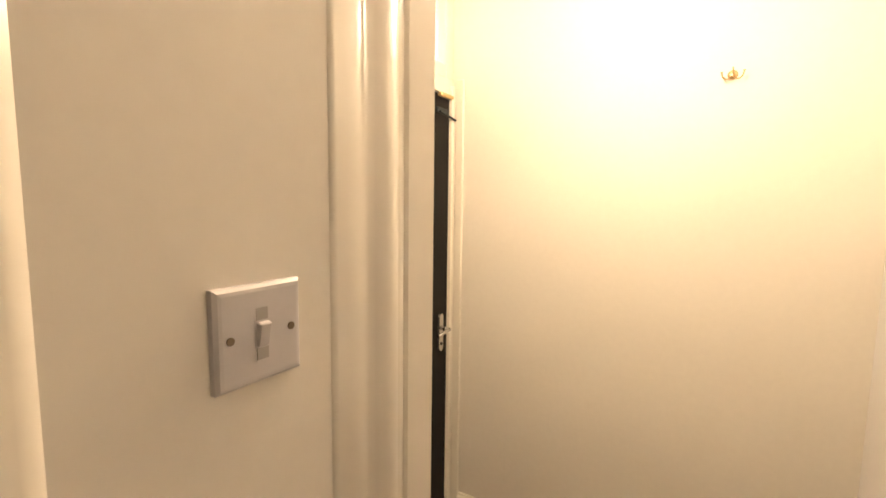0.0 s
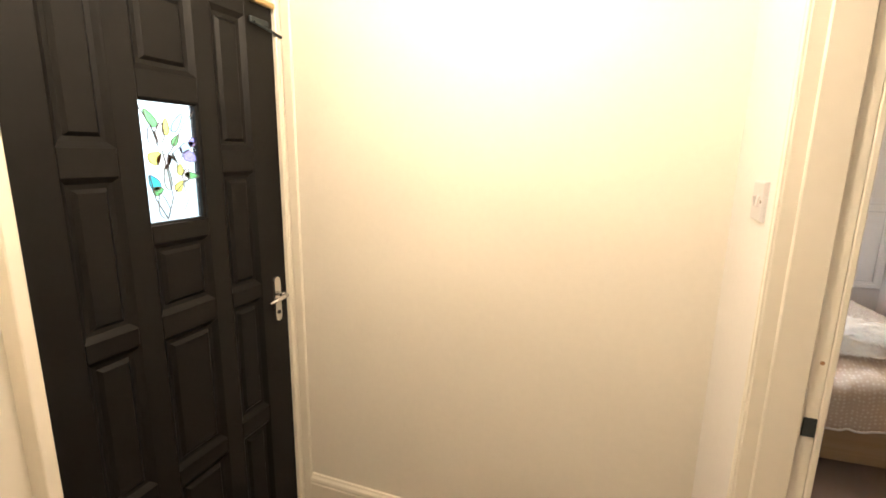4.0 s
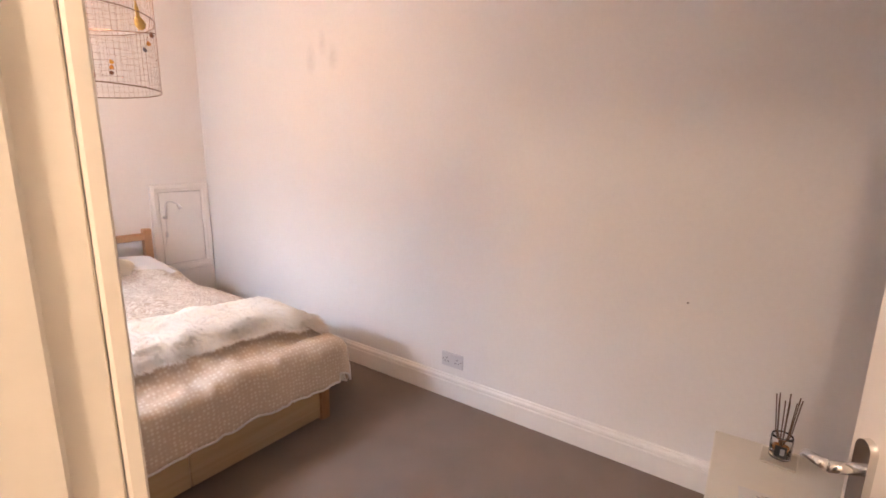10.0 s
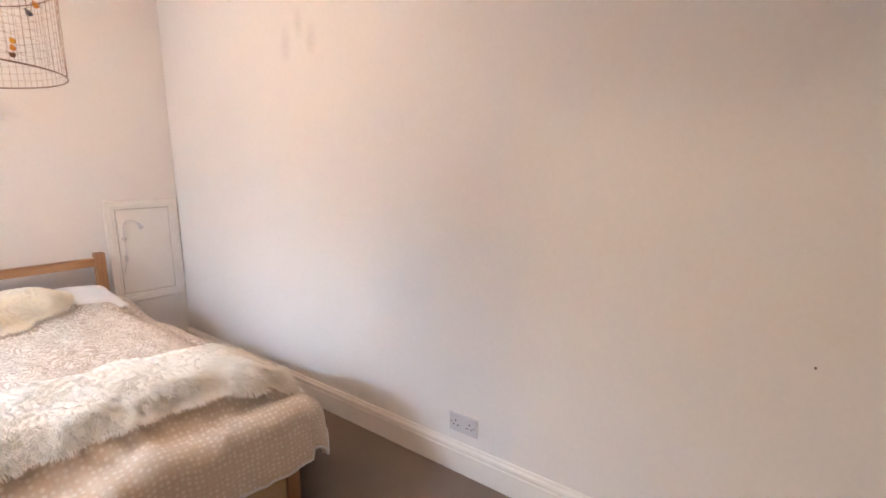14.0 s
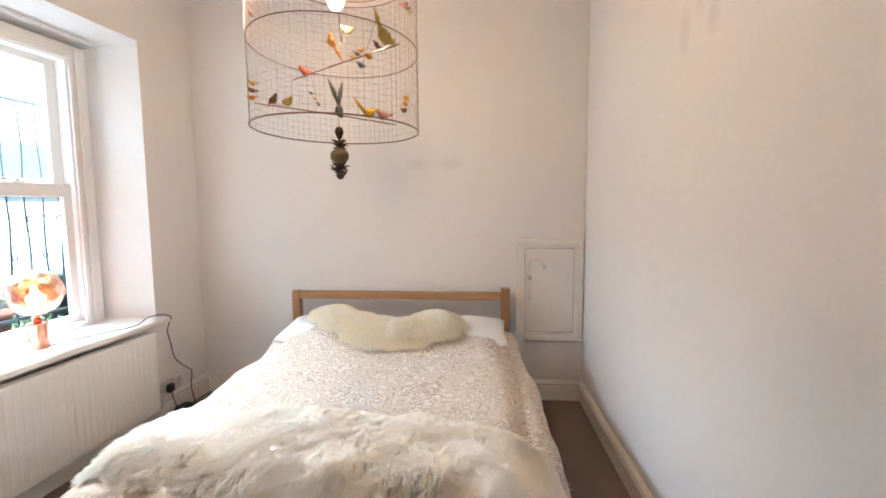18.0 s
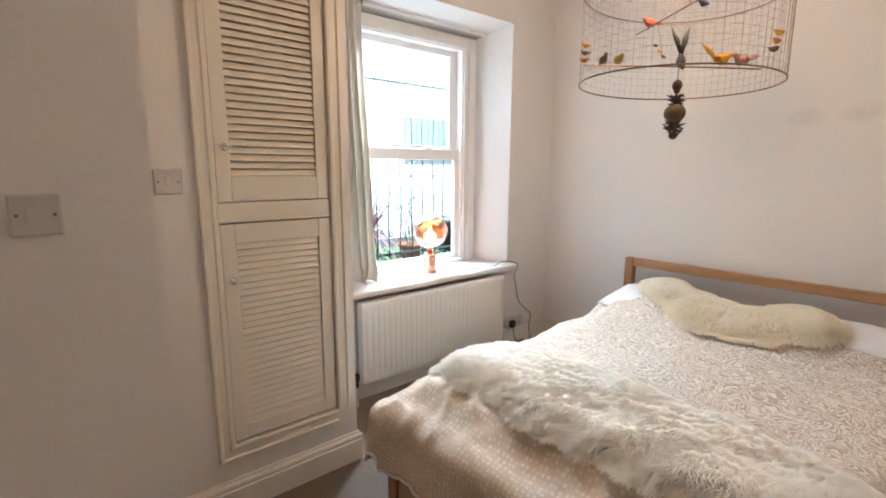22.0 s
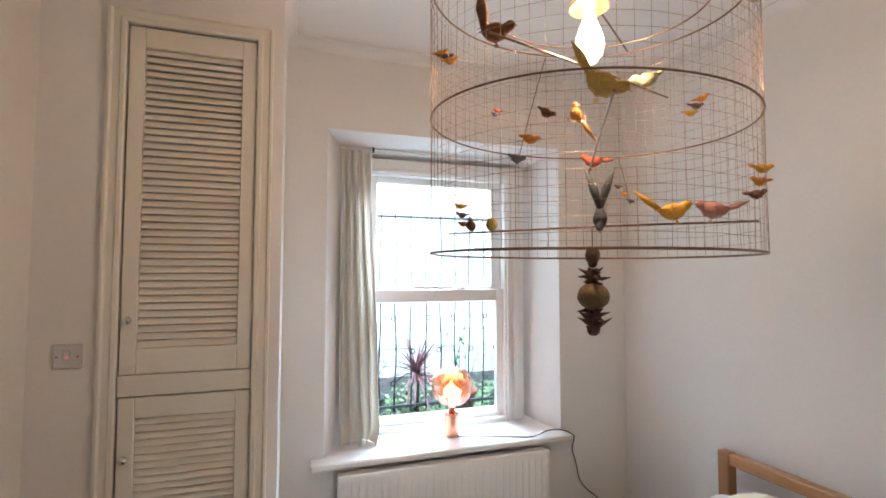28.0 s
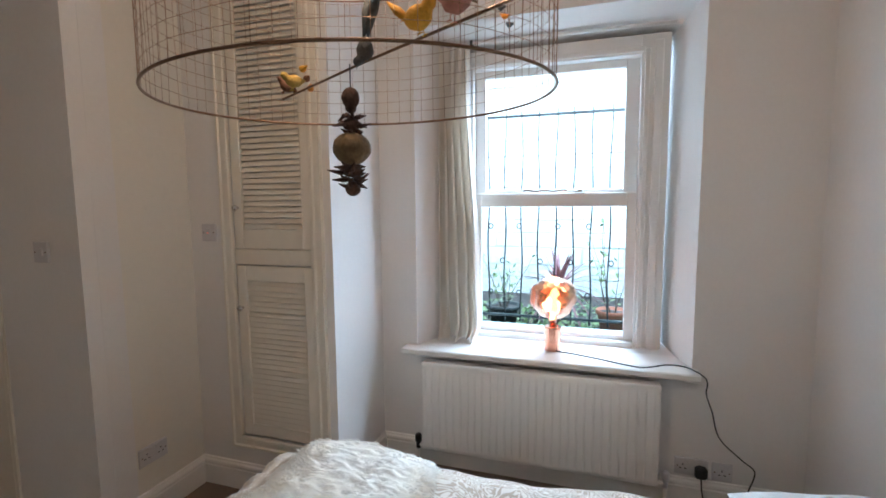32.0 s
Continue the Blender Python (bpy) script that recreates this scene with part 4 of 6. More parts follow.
throw = union(blob(0.12, 1.56, 0.30, 0.25, -8), blob(0.48, 1.55, 0.40, 0.27, -4), blob(0.92, 1.53, 0.42, 0.27, -3), blob(1.30, 1.45, 0.28, 0.24, -8), wob=0.045, seed=2.0)
sheepskin("sheepskin_throw", "long ivory sheepskin lying across the foot of the bed", throw, bed_surface, (-0.42, 1.62, 1.10, 2.00), M_FUR, 40000, 0.042, (-0.1, -0.7), 4, pad=0.056, lift=(0.0, 0.14))


def pillow_surface(x, y):
    return duvet_top(x, min(y, 2.95)) + 0.016 + 0.012 * smooth_step(2.70, 2.98, y) + 0.03 * smooth_step(2.95, 3.15, y)


neck = union(blob(0.26, 2.94, 0.24, 0.16, -34), blob(0.49, 2.79, 0.21, 0.16, -24), blob(0.70, 2.77, 0.21, 0.15, 8), blob(0.88, 2.86, 0.165, 0.185, 14), wob=0.035, seed=6.0)
sheepskin("sheepskin_cushion", "cream two-lobed sheepskin lying over the pillows", neck, pillow_surface, (-0.2, 1.3, 2.40, 3.16), M_FURY, 17000, 0.030, (0.1, -0.5), 9, pad=0.050, lift=(0.0, 0.12))

# ---------------------------------------------------------------- radiator
rad = thing("radiator", "white enamelled panel radiator with vertical flutes under the sill", "radiator")
RX, RY0, RY1, RZ0, RZ1 = -0.770, 1.435, 2.603, 0.130, 0.618
bm = bmesh.new()
count, seg = 29, 10
cols = []
ys = [RY0]
for k in range(count):
    a, b = RY0 + 0.02 + (RY1 - RY0 - 0.04) * k / count, RY0 + 0.02 + (RY1 - RY0 - 0.04) * (k + 1) / count
    for s in range(seg):
        ys.append(a + (b - a) * s / seg)
ys += [RY1 - 0.02, RY1]


def flute(y):
    u = ((y - RY0 - 0.02) / (RY1 - RY0 - 0.04) * count) % 1.0
    if y <= RY0 + 0.02 or y >= RY1 - 0.02:
        return 0.0
    return 0.009 * smooth_step(0.0, 0.3, 1 - abs(2 * u - 1)) - 0.002


zs = [(RZ0, -0.006), (RZ0 + 0.004, 0), (RZ0 + 0.030, 0), (RZ0 + 0.055, 1), (RZ1 - 0.055, 1), (RZ1 - 0.030, 0), (RZ1 - 0.004, 0), (RZ1, -0.006)]
for y in ys:
    cols.append([bm.verts.new((RX - 0.009 + (flute(y) if w == 1 else (w if w < 0 else 0)), y, z)) for z, w in zs])
for a, b in zip(cols, cols[1:]):
    for k in range(len(zs) - 1):
        bm.faces.new((a[k], b[k], b[k + 1], a[k + 1]))
part("front_panel", bm, M_RAD, rad, smooth=True)
part("back_panel", boxes((RX - 0.075, RX - 0.016, RY0 + 0.001, RY1 - 0.001, RZ0 + 0.001, RZ1 - 0.001), bevel=0.004), M_RAD, rad)
for y in (RY0 + 0.18, RY1 - 0.18):
    part("wall_bracket", boxes((XW + 0.002, RX - 0.074, y, y + 0.04, 0.2, 0.58)), M_IRON, rad)
for y, s in ((RY0, -1), (RY1, 1)):
    bm = bmesh.new()
    lathe(bm, [(0.006, -0.02), (0.012, -0.018), (0.012, 0.018), (0.018, 0.02), (0.018, 0.055), (0.014, 0.06), (0.0, 0.061)], 14, (RX - 0.035, y + s * 0.035, RZ0 + 0.01))
    v = part("valve", bm, M_DARK if s < 0 else M_PLASTIC, rad, "radiator valve", smooth=True)
    bm = bmesh.new()
    tube(bm, [(RX - 0.035, y + s * 0.035, RZ0), (RX - 0.035, y + s * 0.035, 0.002)], 0.0075, 8)
    tube(bm, [(RX - 0.035, y + s * 0.035, RZ0 + 0.01), (RX - 0.035, y - s * 0.01, RZ0 + 0.01)], 0.009, 8)
    part("pipe", bm, M_TRIMW, v)


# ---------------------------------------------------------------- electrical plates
# flat grey that paints in the shade of slots and gaps
M_GAP_SHADE = material("painted_shade_grey", (0.42, 0.40, 0.39), 0.5)


def plate(name, label, w, h, to3, rot, rockers=(), pins=(), screws=True, category="switch", neon=False, slot=False):
    """A moulded white wall plate in its own plane (u to the right, v up, out of the wall along +w)."""
    t = thing(name, label, category, to3 @ rot)
    bm = bmesh.new()
    rings = []
    for inset, d in ((0, 0), (0, 0.006), (0.003, 0.009), (0.006, 0.0095)):
        a, b = w / 2 - inset, h / 2 - inset
        rings.append([bm.verts.new((x, y, d)) for x, y in ((-a, -b), (a, -b), (a, b), (-a, b))])
    for p, q in zip(rings, rings[1:]):
        for i in range(4):
            bm.faces.new((p[i], p[(i + 1) % 4], q[(i + 1) % 4], q[i]))
    bm.faces.new(rings[-1])
    part("faceplate", bm, M_PLASTIC, t)
    for u, v, rw, rh, tilt in rockers:
        bm = bmesh.new()
        box(bm, -rw / 2 - 0.0015, rw / 2 + 0.0015, -rh / 2 - 0.0015, rh / 2 + 0.0015, 0.0085, 0.0100)
        part("rocker_surround", bm, M_DARK if tilt == 0.001 else M_PLASTIC, t, at=pose(u, v, 0))
        bm = bmesh.new()
        box(bm, -rw / 2, rw / 2, -rh / 2, rh / 2, -0.003, 0.0035, bevel=0.001, m=Matrix.Rotation(radians(tilt), 4, "X"))
        part("rocker", bm, M_PLASTIC, t, at=pose(u, v, 0.0105))
    if slot:
        for v in (0.0165, -0.0165):
            # slot shade as a flat grey bar, not a sunk recess
            bm = bmesh.new()
            box(bm, -0.0058, 0.0058, v - 0.006, v + 0.006, 0.0085, 0.0099)
            part("rocker_slot_shade", bm, M_GAP_SHADE, t)
    if screws:
        for u in ((-w / 2 + 0.0125, w / 2 - 0.0125) if w < 0.1 else (-w / 2 + 0.013, w / 2 - 0.013)):
            bm = bmesh.new()
            tube(bm, [(u, 0, 0.009), (u, 0, 0.0105)], 0.0036, 10)
            part("screw", bm, M_SCREW, t, "dull brass screw head")
    for u, v, pw, ph in pins:
        bm = bmesh.new()
        box(bm, u - pw / 2, u + pw / 2, v - ph / 2, v + ph / 2, 0.009, 0.0099)
        part("pin_hole", bm, M_DARK, t)
    if neon:
        bm = bmesh.new()
        box(bm, -0.004, 0.004, -0.003, 0.001, 0.0125, 0.0145, bevel=0.001)
        part("indicator", bm, M_NEON, t, "glowing red indicator")
    return t


FACE_PX = Matrix(((0, 0, 1, 0), (1, 0, 0, 0), (0, 1, 0, 0), (0, 0, 0, 1)))      # on a wall that faces +x
FACE_NX = Matrix(((0, 0, -1, 0), (-1, 0, 0, 0), (0, 1, 0, 0), (0, 0, 0, 1)))    # faces -x
FACE_PY = Matrix(((-1, 0, 0, 0), (0, 0, 1, 0), (0, 1, 0, 0), (0, 0, 0, 1)))     # faces +y
FACE_NY = Matrix(((1, 0, 0, 0), (0, 0, -1, 0), (0, 1, 0, 0), (0, 0, 0, 1)))     # faces -y
TWIN = [(s * 0.036 + du, v, pw, ph) for s in (-1, 1) for du, v, pw, ph in ((0, 0.010, 0.005, 0.009), (-0.011, -0.010, 0.009, 0.005), (0.011, -0.010, 0.009, 0.005))]
plate("light_switch", "white single light switch on the hall side wall", 0.086, 0.086, pose(XV, -1.590, 1.420), FACE_PX, rockers=[(0, 0, 0.0115, 0.021, 12)], slot=True)
plate("light_switch", "white narrow light switch on the hall door wall", 0.086, 0.086, pose(0, -0.262, 1.400), FACE_NX, rockers=[(-0.014, 0, 0.010, 0.024, 8), (0.014, 0, 0.010, 0.024, -8)])
plate("light_switch", "white single light switch inside the bedroom door", 0.086, 0.086, pose(XA, 0.130, 1.275), FACE_PX, rockers=[(0, 0, 0.030, 0.030, 5)])
plate("fused_spur", "white fused spur with a red light beside the cupboard", 0.086, 0.086, pose(XC, 0.4665, 1.325), FACE_PX, rockers=[(0, 0.006, 0.020, 0.030, 5)], neon=True)
plate("socket", "white double socket on the long wall", 0.146, 0.086, pose(xr(0.800), 0.800, 0.235, 0, 0, LONG_TURN), FACE_NX, rockers=[(-0.014, 0.027, 0.010, 0.014, 8), (0.014, 0.027, 0.010, 0.014, 8)], pins=TWIN, category="socket")
plate("socket", "white double socket low on the cupboard return", 0.146, 0.086, pose(-0.081, YB, 0.310), FACE_PY, rockers=[(-0.014, 0.027, 0.010, 0.014, 8), (0.014, 0.027, 0.010, 0.014, 8)], pins=TWIN, category="socket")
plate("socket", "white double socket with a black plug under the sill", 0.146, 0.086, pose(XW, 2.759, 0.200), FACE_PX, rockers=[(-0.014, 0.027, 0.010, 0.014, 8), (0.014, 0.027, 0.010, 0.014, 8)], pins=TWIN, category="socket")
plate("socket", "white single socket beside the double one", 0.086, 0.086, pose(XW, 2.889, 0.192), FACE_PX, rockers=[(0.022, 0.020, 0.010, 0.014, 8)], pins=[(0, 0.008, 0.005, 0.009), (-0.011, -0.012, 0.009, 0.005), (0.011, -0.012, 0.009, 0.005)], category="socket")
plug = thing("plug", "black moulded plug in the double socket", "plug")
part("body", boxes((XW + 0.010, XW + 0.048, 2.771, 2.824, 0.160, 0.217), bevel=0.010), M_DARK, plug)
bm = bmesh.new()
tube(bm, [(XW + 0.035, 2.798, 0.161), (XW + 0.045, 2.800, 0.11), (XW + 0.055, 2.808, 0.06), (XW + 0.06, 2.818, 0.022)], 0.0032, 6)
part("flex", bm, M_CORD, plug, smooth=True)
adaptor = thing("power_adaptor", "black power adaptor lying on the carpet", "adaptor")
part("body", boxes((XW + 0.035, XW + 0.105, 2.80, 2.91, 0.001, 0.050), bevel=0.010), M_DARK, adaptor)
bm = bmesh.new()
tube(bm, [(XW + 0.07, 2.93, 0.02), (XW + 0.09, 3.0, 0.008), (XW + 0.08, 3.06, 0.006), (XW + 0.05, 2.98, 0.006), (XW + 0.09, 2.88, 0.055), (XW + 0.11, 2.80, 0.012), (XW + 0.08, 2.72, 0.006)], 0.003, 6)
part("flex", bm, M_CORD, adaptor, smooth=True)

# ---------------------------------------------------------------- meter hatch and reading lamp
hatch = thing("wall_hatch", "white painted access hatch beside the headboard", "hatch", AT_HEAD, kind="structure")
HX0, HX1, HZ0, HZ1 = -0.464, -0.006, 0.424, 1.137
part("frame", casing(bmesh.new(), [(HX0 + 0.062, HZ0 + 0.062), (HX1 - 0.062, HZ0 + 0.062), (HX1 - 0.062, HZ1 - 0.062), (HX0 + 0.062, HZ1 - 0.062), (HX0 + 0.062, HZ0 + 0.062)],
                     lambda u, v, w: (u, -w, v), [(0, 0), (0.010, 0.0), (0.014, 0.006), (0.014, 0.02), (0.020, 0.028), (0.020, 0.055), (0.012, 0.062), (0, 0.062)]), M_TRIMW, hatch)
part("door", boxes((HX0 + 0.066, HX1 - 0.066, -0.010, -0.001, HZ0 + 0.066, HZ1 - 0.066), bevel=0.002), M_TRIMW, hatch)
# grey strips stand in for the shadow line round the hatch door
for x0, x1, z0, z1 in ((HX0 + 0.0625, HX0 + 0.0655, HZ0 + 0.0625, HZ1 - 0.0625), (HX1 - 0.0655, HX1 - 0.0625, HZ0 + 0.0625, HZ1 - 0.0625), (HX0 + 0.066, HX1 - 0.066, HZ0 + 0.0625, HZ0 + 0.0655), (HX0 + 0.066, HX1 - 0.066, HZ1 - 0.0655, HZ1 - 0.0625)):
    part("gap_shade_strip", boxes((x0, x1, -0.004, -0.0012, z0, z1)), M_GAP_SHADE, hatch, "grey strip painted as the shade in the door gap")
reading = thing("reading_lamp", "small white gooseneck reading lamp on the hatch", "lamp", AT_HEAD @ pose(-1.867, 0, -0.022))
bm = bmesh.new()
lathe(bm, [(0.016, 0), (0.016, -0.012), (0.010, -0.02), (0, -0.021)], 16, (1.497, -0.011, 0.895), "y")
part("mount", bm, M_CHROME, reading, smooth=True)
bm = bmesh.new()
tube(bm, [(1.497, -0.03, 0.895), (1.490, -0.05, 0.95), (1.492, -0.055, 1.00), (1.512, -0.06, 1.025), (1.545, -0.07, 1.022), (1.575, -0.08, 1.000)], 0.004, 8)
part("gooseneck", bm, M_PLASTIC, reading, smooth=True)
bm = bmesh.new()
tube(bm, [(1.572, -0.08, 1.004), (1.582, -0.084, 0.985), (1.592, -0.088, 0.965)], 0.012, 12, radii=[0.008, 0.014, 0.016])
part("head", bm, M_PLASTIC, reading, smooth=True)
bm = bmesh.new()
tube(bm, [(1.497, -0.028, 0.88), (1.503, -0.02, 0.82), (1.500, -0.016, 0.74), (1.480, -0.016, 0.66)], 0.0022, 6)
box(bm, 1.490, 1.508, -0.026, -0.012, 0.735, 0.785, bevel=0.004)
part("cable_switch", bm, M_PLASTIC, reading)

# ---------------------------------------------------------------- boxed-in ledge by the door
ledge = thing("boxed_ledge", "low cream boxed-in ledge with a skirting along its side", "ledge", pose(2.118, -0.530, 0, 0, 0, 5.5), kind="structure")
LX0, LZ = -0.77, 0.300
part("top", boxes((LX0 - 0.015, -0.006, -0.86, 0.012, LZ - 0.022, LZ), bevel=0.004), M_TRIM, ledge)
part("carcass", boxes((LX0, -0.010, -0.855, 0.0, 0.0, LZ - 0.023)), M_TRIM, ledge)
bm = bmesh.new()
sweep(bm, SKIRT, [(LX0, -0.83, 0), (LX0, 0, 0), (-0.03, 0, 0)][::-1])
part("skirting", bm, M_TRIMW, ledge)
coaster = thing("coaster", "pale square coaster under the diffuser", "coaster")
part("tile", boxes((1.985, 2.095, -0.793, -0.683, LZ + 0.001, LZ + 0.011), bevel=0.002), material("pale_stone", (0.62, 0.56, 0.46), 0.5), coaster)
diff = thing("reed_diffuser", "glass reed diffuser with brown reeds on a coaster", "diffuser", pose(2.050, -0.738, LZ + 0.011) @ Matrix.Diagonal((1.08, 1.08, 1.12, 1)))
bm = bmesh.new()
lathe(bm, [(0.0, 0.001), (0.030, 0.001), (0.033, 0.004), (0.033, 0.070), (0.031, 0.080), (0.027, 0.080), (0.029, 0.070), (0.029, 0.008), (0.0, 0.007)], 24)
part("jar", bm, glass("clear_jar_glass", (1, 1, 1), 0.0, 1.3), diff, smooth=True)
bm = bmesh.new()
lathe(bm, [(0.0, 0.009), (0.028, 0.009), (0.028, 0.036), (0.0, 0.036)], 24)
part("oil", bm, material("amber_oil", (0.50, 0.20, 0.05), 0.1), diff, "amber scented oil")
part("label", boxes((-0.036, -0.0335, -0.018, 0.016, 0.015, 0.055)), M_DARK, diff, "black paper label")
for u, v in ((-0.010, 0.010), (0.006, 0.014)):
    part("label_bar", boxes((-0.0372, -0.0362, v - 0.022, v - 0.014, 0.025, 0.047)), M_PLASTIC, diff)
for k in range(9):
    a = k * 2.4
    bm = bmesh.new()
    tube(bm, [(0.010 * math.cos(a), 0.010 * math.sin(a), 0.012), (0.022 * math.cos(a + 2.9), 0.022 * math.sin(a + 2.9), 0.085), (0.036 * math.cos(a + 2.9), 0.036 * math.sin(a + 2.9), 0.215)], 0.0019, 6)
    part("reed", bm, material("brown_reed", (0.13, 0.07, 0.04), 0.8) if k == 0 else bpy.data.materials["brown_reed"], diff)
paper = thing("printed_card", "white printed card with a small motif on the ledge", "card", pose(1.715, -0.735, LZ + 0.001, 0, 0, 8) @ Matrix.Diagonal((0.78, 0.78, 1, 1)))
part("sheet", boxes((-0.10, 0.10, -0.105, 0.105, 0, 0.0016)), material("white_card", (0.80, 0.78, 0.74), 0.6), paper)
M_INK = material("grey_ink", (0.35, 0.33, 0.31), 0.7)
for k in range(7):
    part("text_bar", boxes((-0.012 + 0.014 * k, -0.008 + 0.014 * k, -0.085, 0.02 + 0.01 * (k % 3), 0.0017, 0.0021)), M_INK, paper)
bm = bmesh.new()
tube(bm, [(-0.07, 0.075, 0.004), (-0.055, 0.045, 0.004), (-0.045, 0.02, 0.004)], 0.004, 6, radii=[0.003, 0.005, 0.010])
part("motif", bm, M_OAK_X, paper, "small brown spoon motif")
bm = bmesh.new()
for u, v, r in ((-0.035, -0.02, 0.022), (-0.030, -0.045, 0.026), (-0.020, -0.068, 0.018)):
    lathe(bm, [(r, 0.0017), (r * 0.8, 0.006), (0, 0.007)], 14, (u, v, 0))
part("motif", bm, material("orange_print", (0.75, 0.38, 0.04), 0.6), paper, "orange flower motif")

# ---------------------------------------------------------------- curtain
curtain = thing("curtain", "cream cotton curtain gathered at one side of the window", "curtain")
bm = bmesh.new()
cols = []
CZ0, CZ1 = 0.680, 2.308
for i in range(121):
    u = i / 120
    col = []
    for k in range(40):
        v = k / 39
        z = CZ1 + (CZ0 - CZ1) * v
        wide = 0.172 + 0.053 * smooth_step(0.15, 0.75, v) + 0.012 * smooth_step(0.80, 0.95, v) - 0.03 * smooth_step(0.96, 1.0, v)
        y = 1.460 + wide * u
        amp = 0.025 + 0.013 * smooth_step(0, 0.35, v)
        fold = 2 * math.pi * 4.6 * u + 0.8 * math.sin(2.4 * v + 0.6) + 0.9 * math.sin(5 * u + 1.5 * v)
        x = -1.060 + amp * math.sin(fold) + 0.2 * amp * math.sin(2 * fold + 1.1 + 2 * v) + 0.0022 * math.sin(2 * math.pi * 11 * u + 5 * v) * (1.8 - v)
        y += 0.35 * amp * math.cos(fold) * smooth_step(0.05, 0.3, v)
        if v > 0.93:
            x += 0.040 * (v - 0.93) / 0.07 * (0.6 + math.sin(2 * math.pi * 2.5 * u))
        col.append(bm.verts.new((x, y, z + (0.006 * math.sin(2 * math.pi * 10 * u) if k == 0 else 0))))
    cols.append(col)
for a, b in zip(cols, cols[1:]):
    for k in range(39):
        bm.faces.new((a[k], a[k + 1], b[k + 1], b[k]))
part("drape", bm, M_CURTAIN, curtain, smooth=True)
pole = thing("curtain_pole", "thin white curtain pole across the reveal", "curtain pole")
bm = bmesh.new()
tube(bm, [(-1.075, 1.454, 2.323), (-1.075, 2.647, 2.313)], 0.009, 10)
part("rod", bm, M_UPVC, pole, smooth=True)
bm = bmesh.new()
tube(bm, [(-1.075, 1.632, 2.322), (-1.075, 1.644, 2.322)], 0.016, 12)
part("end_stop", bm, M_IRON, pole, "dark metal ring")
for k in range(8):
    bm = bmesh.new()
    tube(bm, [(-1.075 + 0.015 * math.cos(a), 1.486 + 0.020 * k, 2.322 + 0.015 * math.sin(a)) for a in [2 * math.pi * q / 12 for q in range(12)]], 0.0022, 5, closed=True)
    part("ring", bm, M_UPVC, pole)

# ---------------------------------------------------------------- copper lamp on the sill
lampt = thing("table_lamp", "copper table lamp with a molten glass globe on the sill", "lamp", pose(-1.004, 2.096, 0.6755))
bm = bmesh.new()
lathe(bm, [(0.042, 0), (0.044, 0.002), (0.042, 0.05), (0.044, 0.120), (0.046, 0.128), (0.036, 0.130), (0.0, 0.128)], 32)
part("base", bm, M_COPPER, lampt, "polished copper base", smooth=True)
bm = bmesh.new()
lathe(bm, [(0.018, 0.128), (0.018, 0.158), (0.022, 0.162), (0.022, 0.172), (0.0, 0.172)], 24)
part("collar", bm, M_COPPER, lampt, smooth=True)
M_MOLTEN = bpy.data.materials.new("copper_tinted_glass")
M_MOLTEN.use_nodes = True
nt = M_MOLTEN.node_tree
p = nt.nodes["Principled BSDF"]
p.inputs["Base Color"].default_value = (1.0, 0.62, 0.48, 1)
p.inputs["Roughness"].default_value = 0.03
p.inputs["Transmission Weight"].default_value = 0.92
p.inputs["Metallic"].default_value = 0.12
p.inputs["IOR"].default_value = 1.25
bm = bmesh.new()
bmesh.ops.create_uvsphere(bm, u_segments=36, v_segments=24, radius=0.118)
for v in bm.verts:
    q = v.co.normalized()
    v.co *= 1 + 0.13 * noise.noise(q * 1.7 + Vector((3, 1, 2))) + 0.05 * noise.noise(q * 4)
    v.co.z = v.co.z * 0.98 + 0.284
part("globe", bm, M_MOLTEN, lampt, "uneven copper tinted globe", smooth=True)
bm = bmesh.new()
bmesh.ops.create_uvsphere(bm, u_segments=24, v_segments=16, radius=0.060)
for v in bm.verts:
    q = v.co.normalized()
    v.co *= 1 + 0.35 * noise.noise(q * 2.4 + Vector((7, 1, 4)))
    v.co.z += 0.285
M_EMBER = glass("amber_inner_glass", (1.0, 0.45, 0.18), 0.05, 1.3)
part("inner_glass", bm, M_EMBER, lampt, smooth=True)
bm = bmesh.new()
tube(bm, [(0, 0, 0.172), (0, 0, 0.225), (0.004, 0, 0.26), (-0.004, 0, 0.29), (0.002, 0, 0.31)], 0.008, 10, radii=[0.012, 0.012, 0.011, 0.010, 0.003])
part("filament", bm, M_FILAMENT, lampt, "glowing orange filament", smooth=True)
flex = thing("lamp_flex", "black lamp flex trailing along the sill to the socket", "cable")
bm = bmesh.new()
flex_pts = [(-0.972, 2.111, 0.681), (-0.947, 2.206, 0.681), (-0.907, 2.321, 0.681), (-0.857, 2.436, 0.681), (-0.834, 2.516, 0.681), (-0.844, 2.576, 0.687), (-0.852, 2.636, 0.699), (-0.834, 2.711, 0.701), (-0.81, 2.776, 0.675), (-0.84, 2.801, 0.632), (-0.862, 2.804, 0.569), (-0.869, 2.834, 0.482), (-0.869, 2.851, 0.405), (-0.869, 2.881, 0.347), (-0.869, 2.961, 0.275), (-0.865, 3.011, 0.236), (-0.862, 3.011, 0.193), (-0.857, 2.991, 0.125), (-0.832, 2.986, 0.012), (-0.812, 2.946, 0.006)]
dense = []
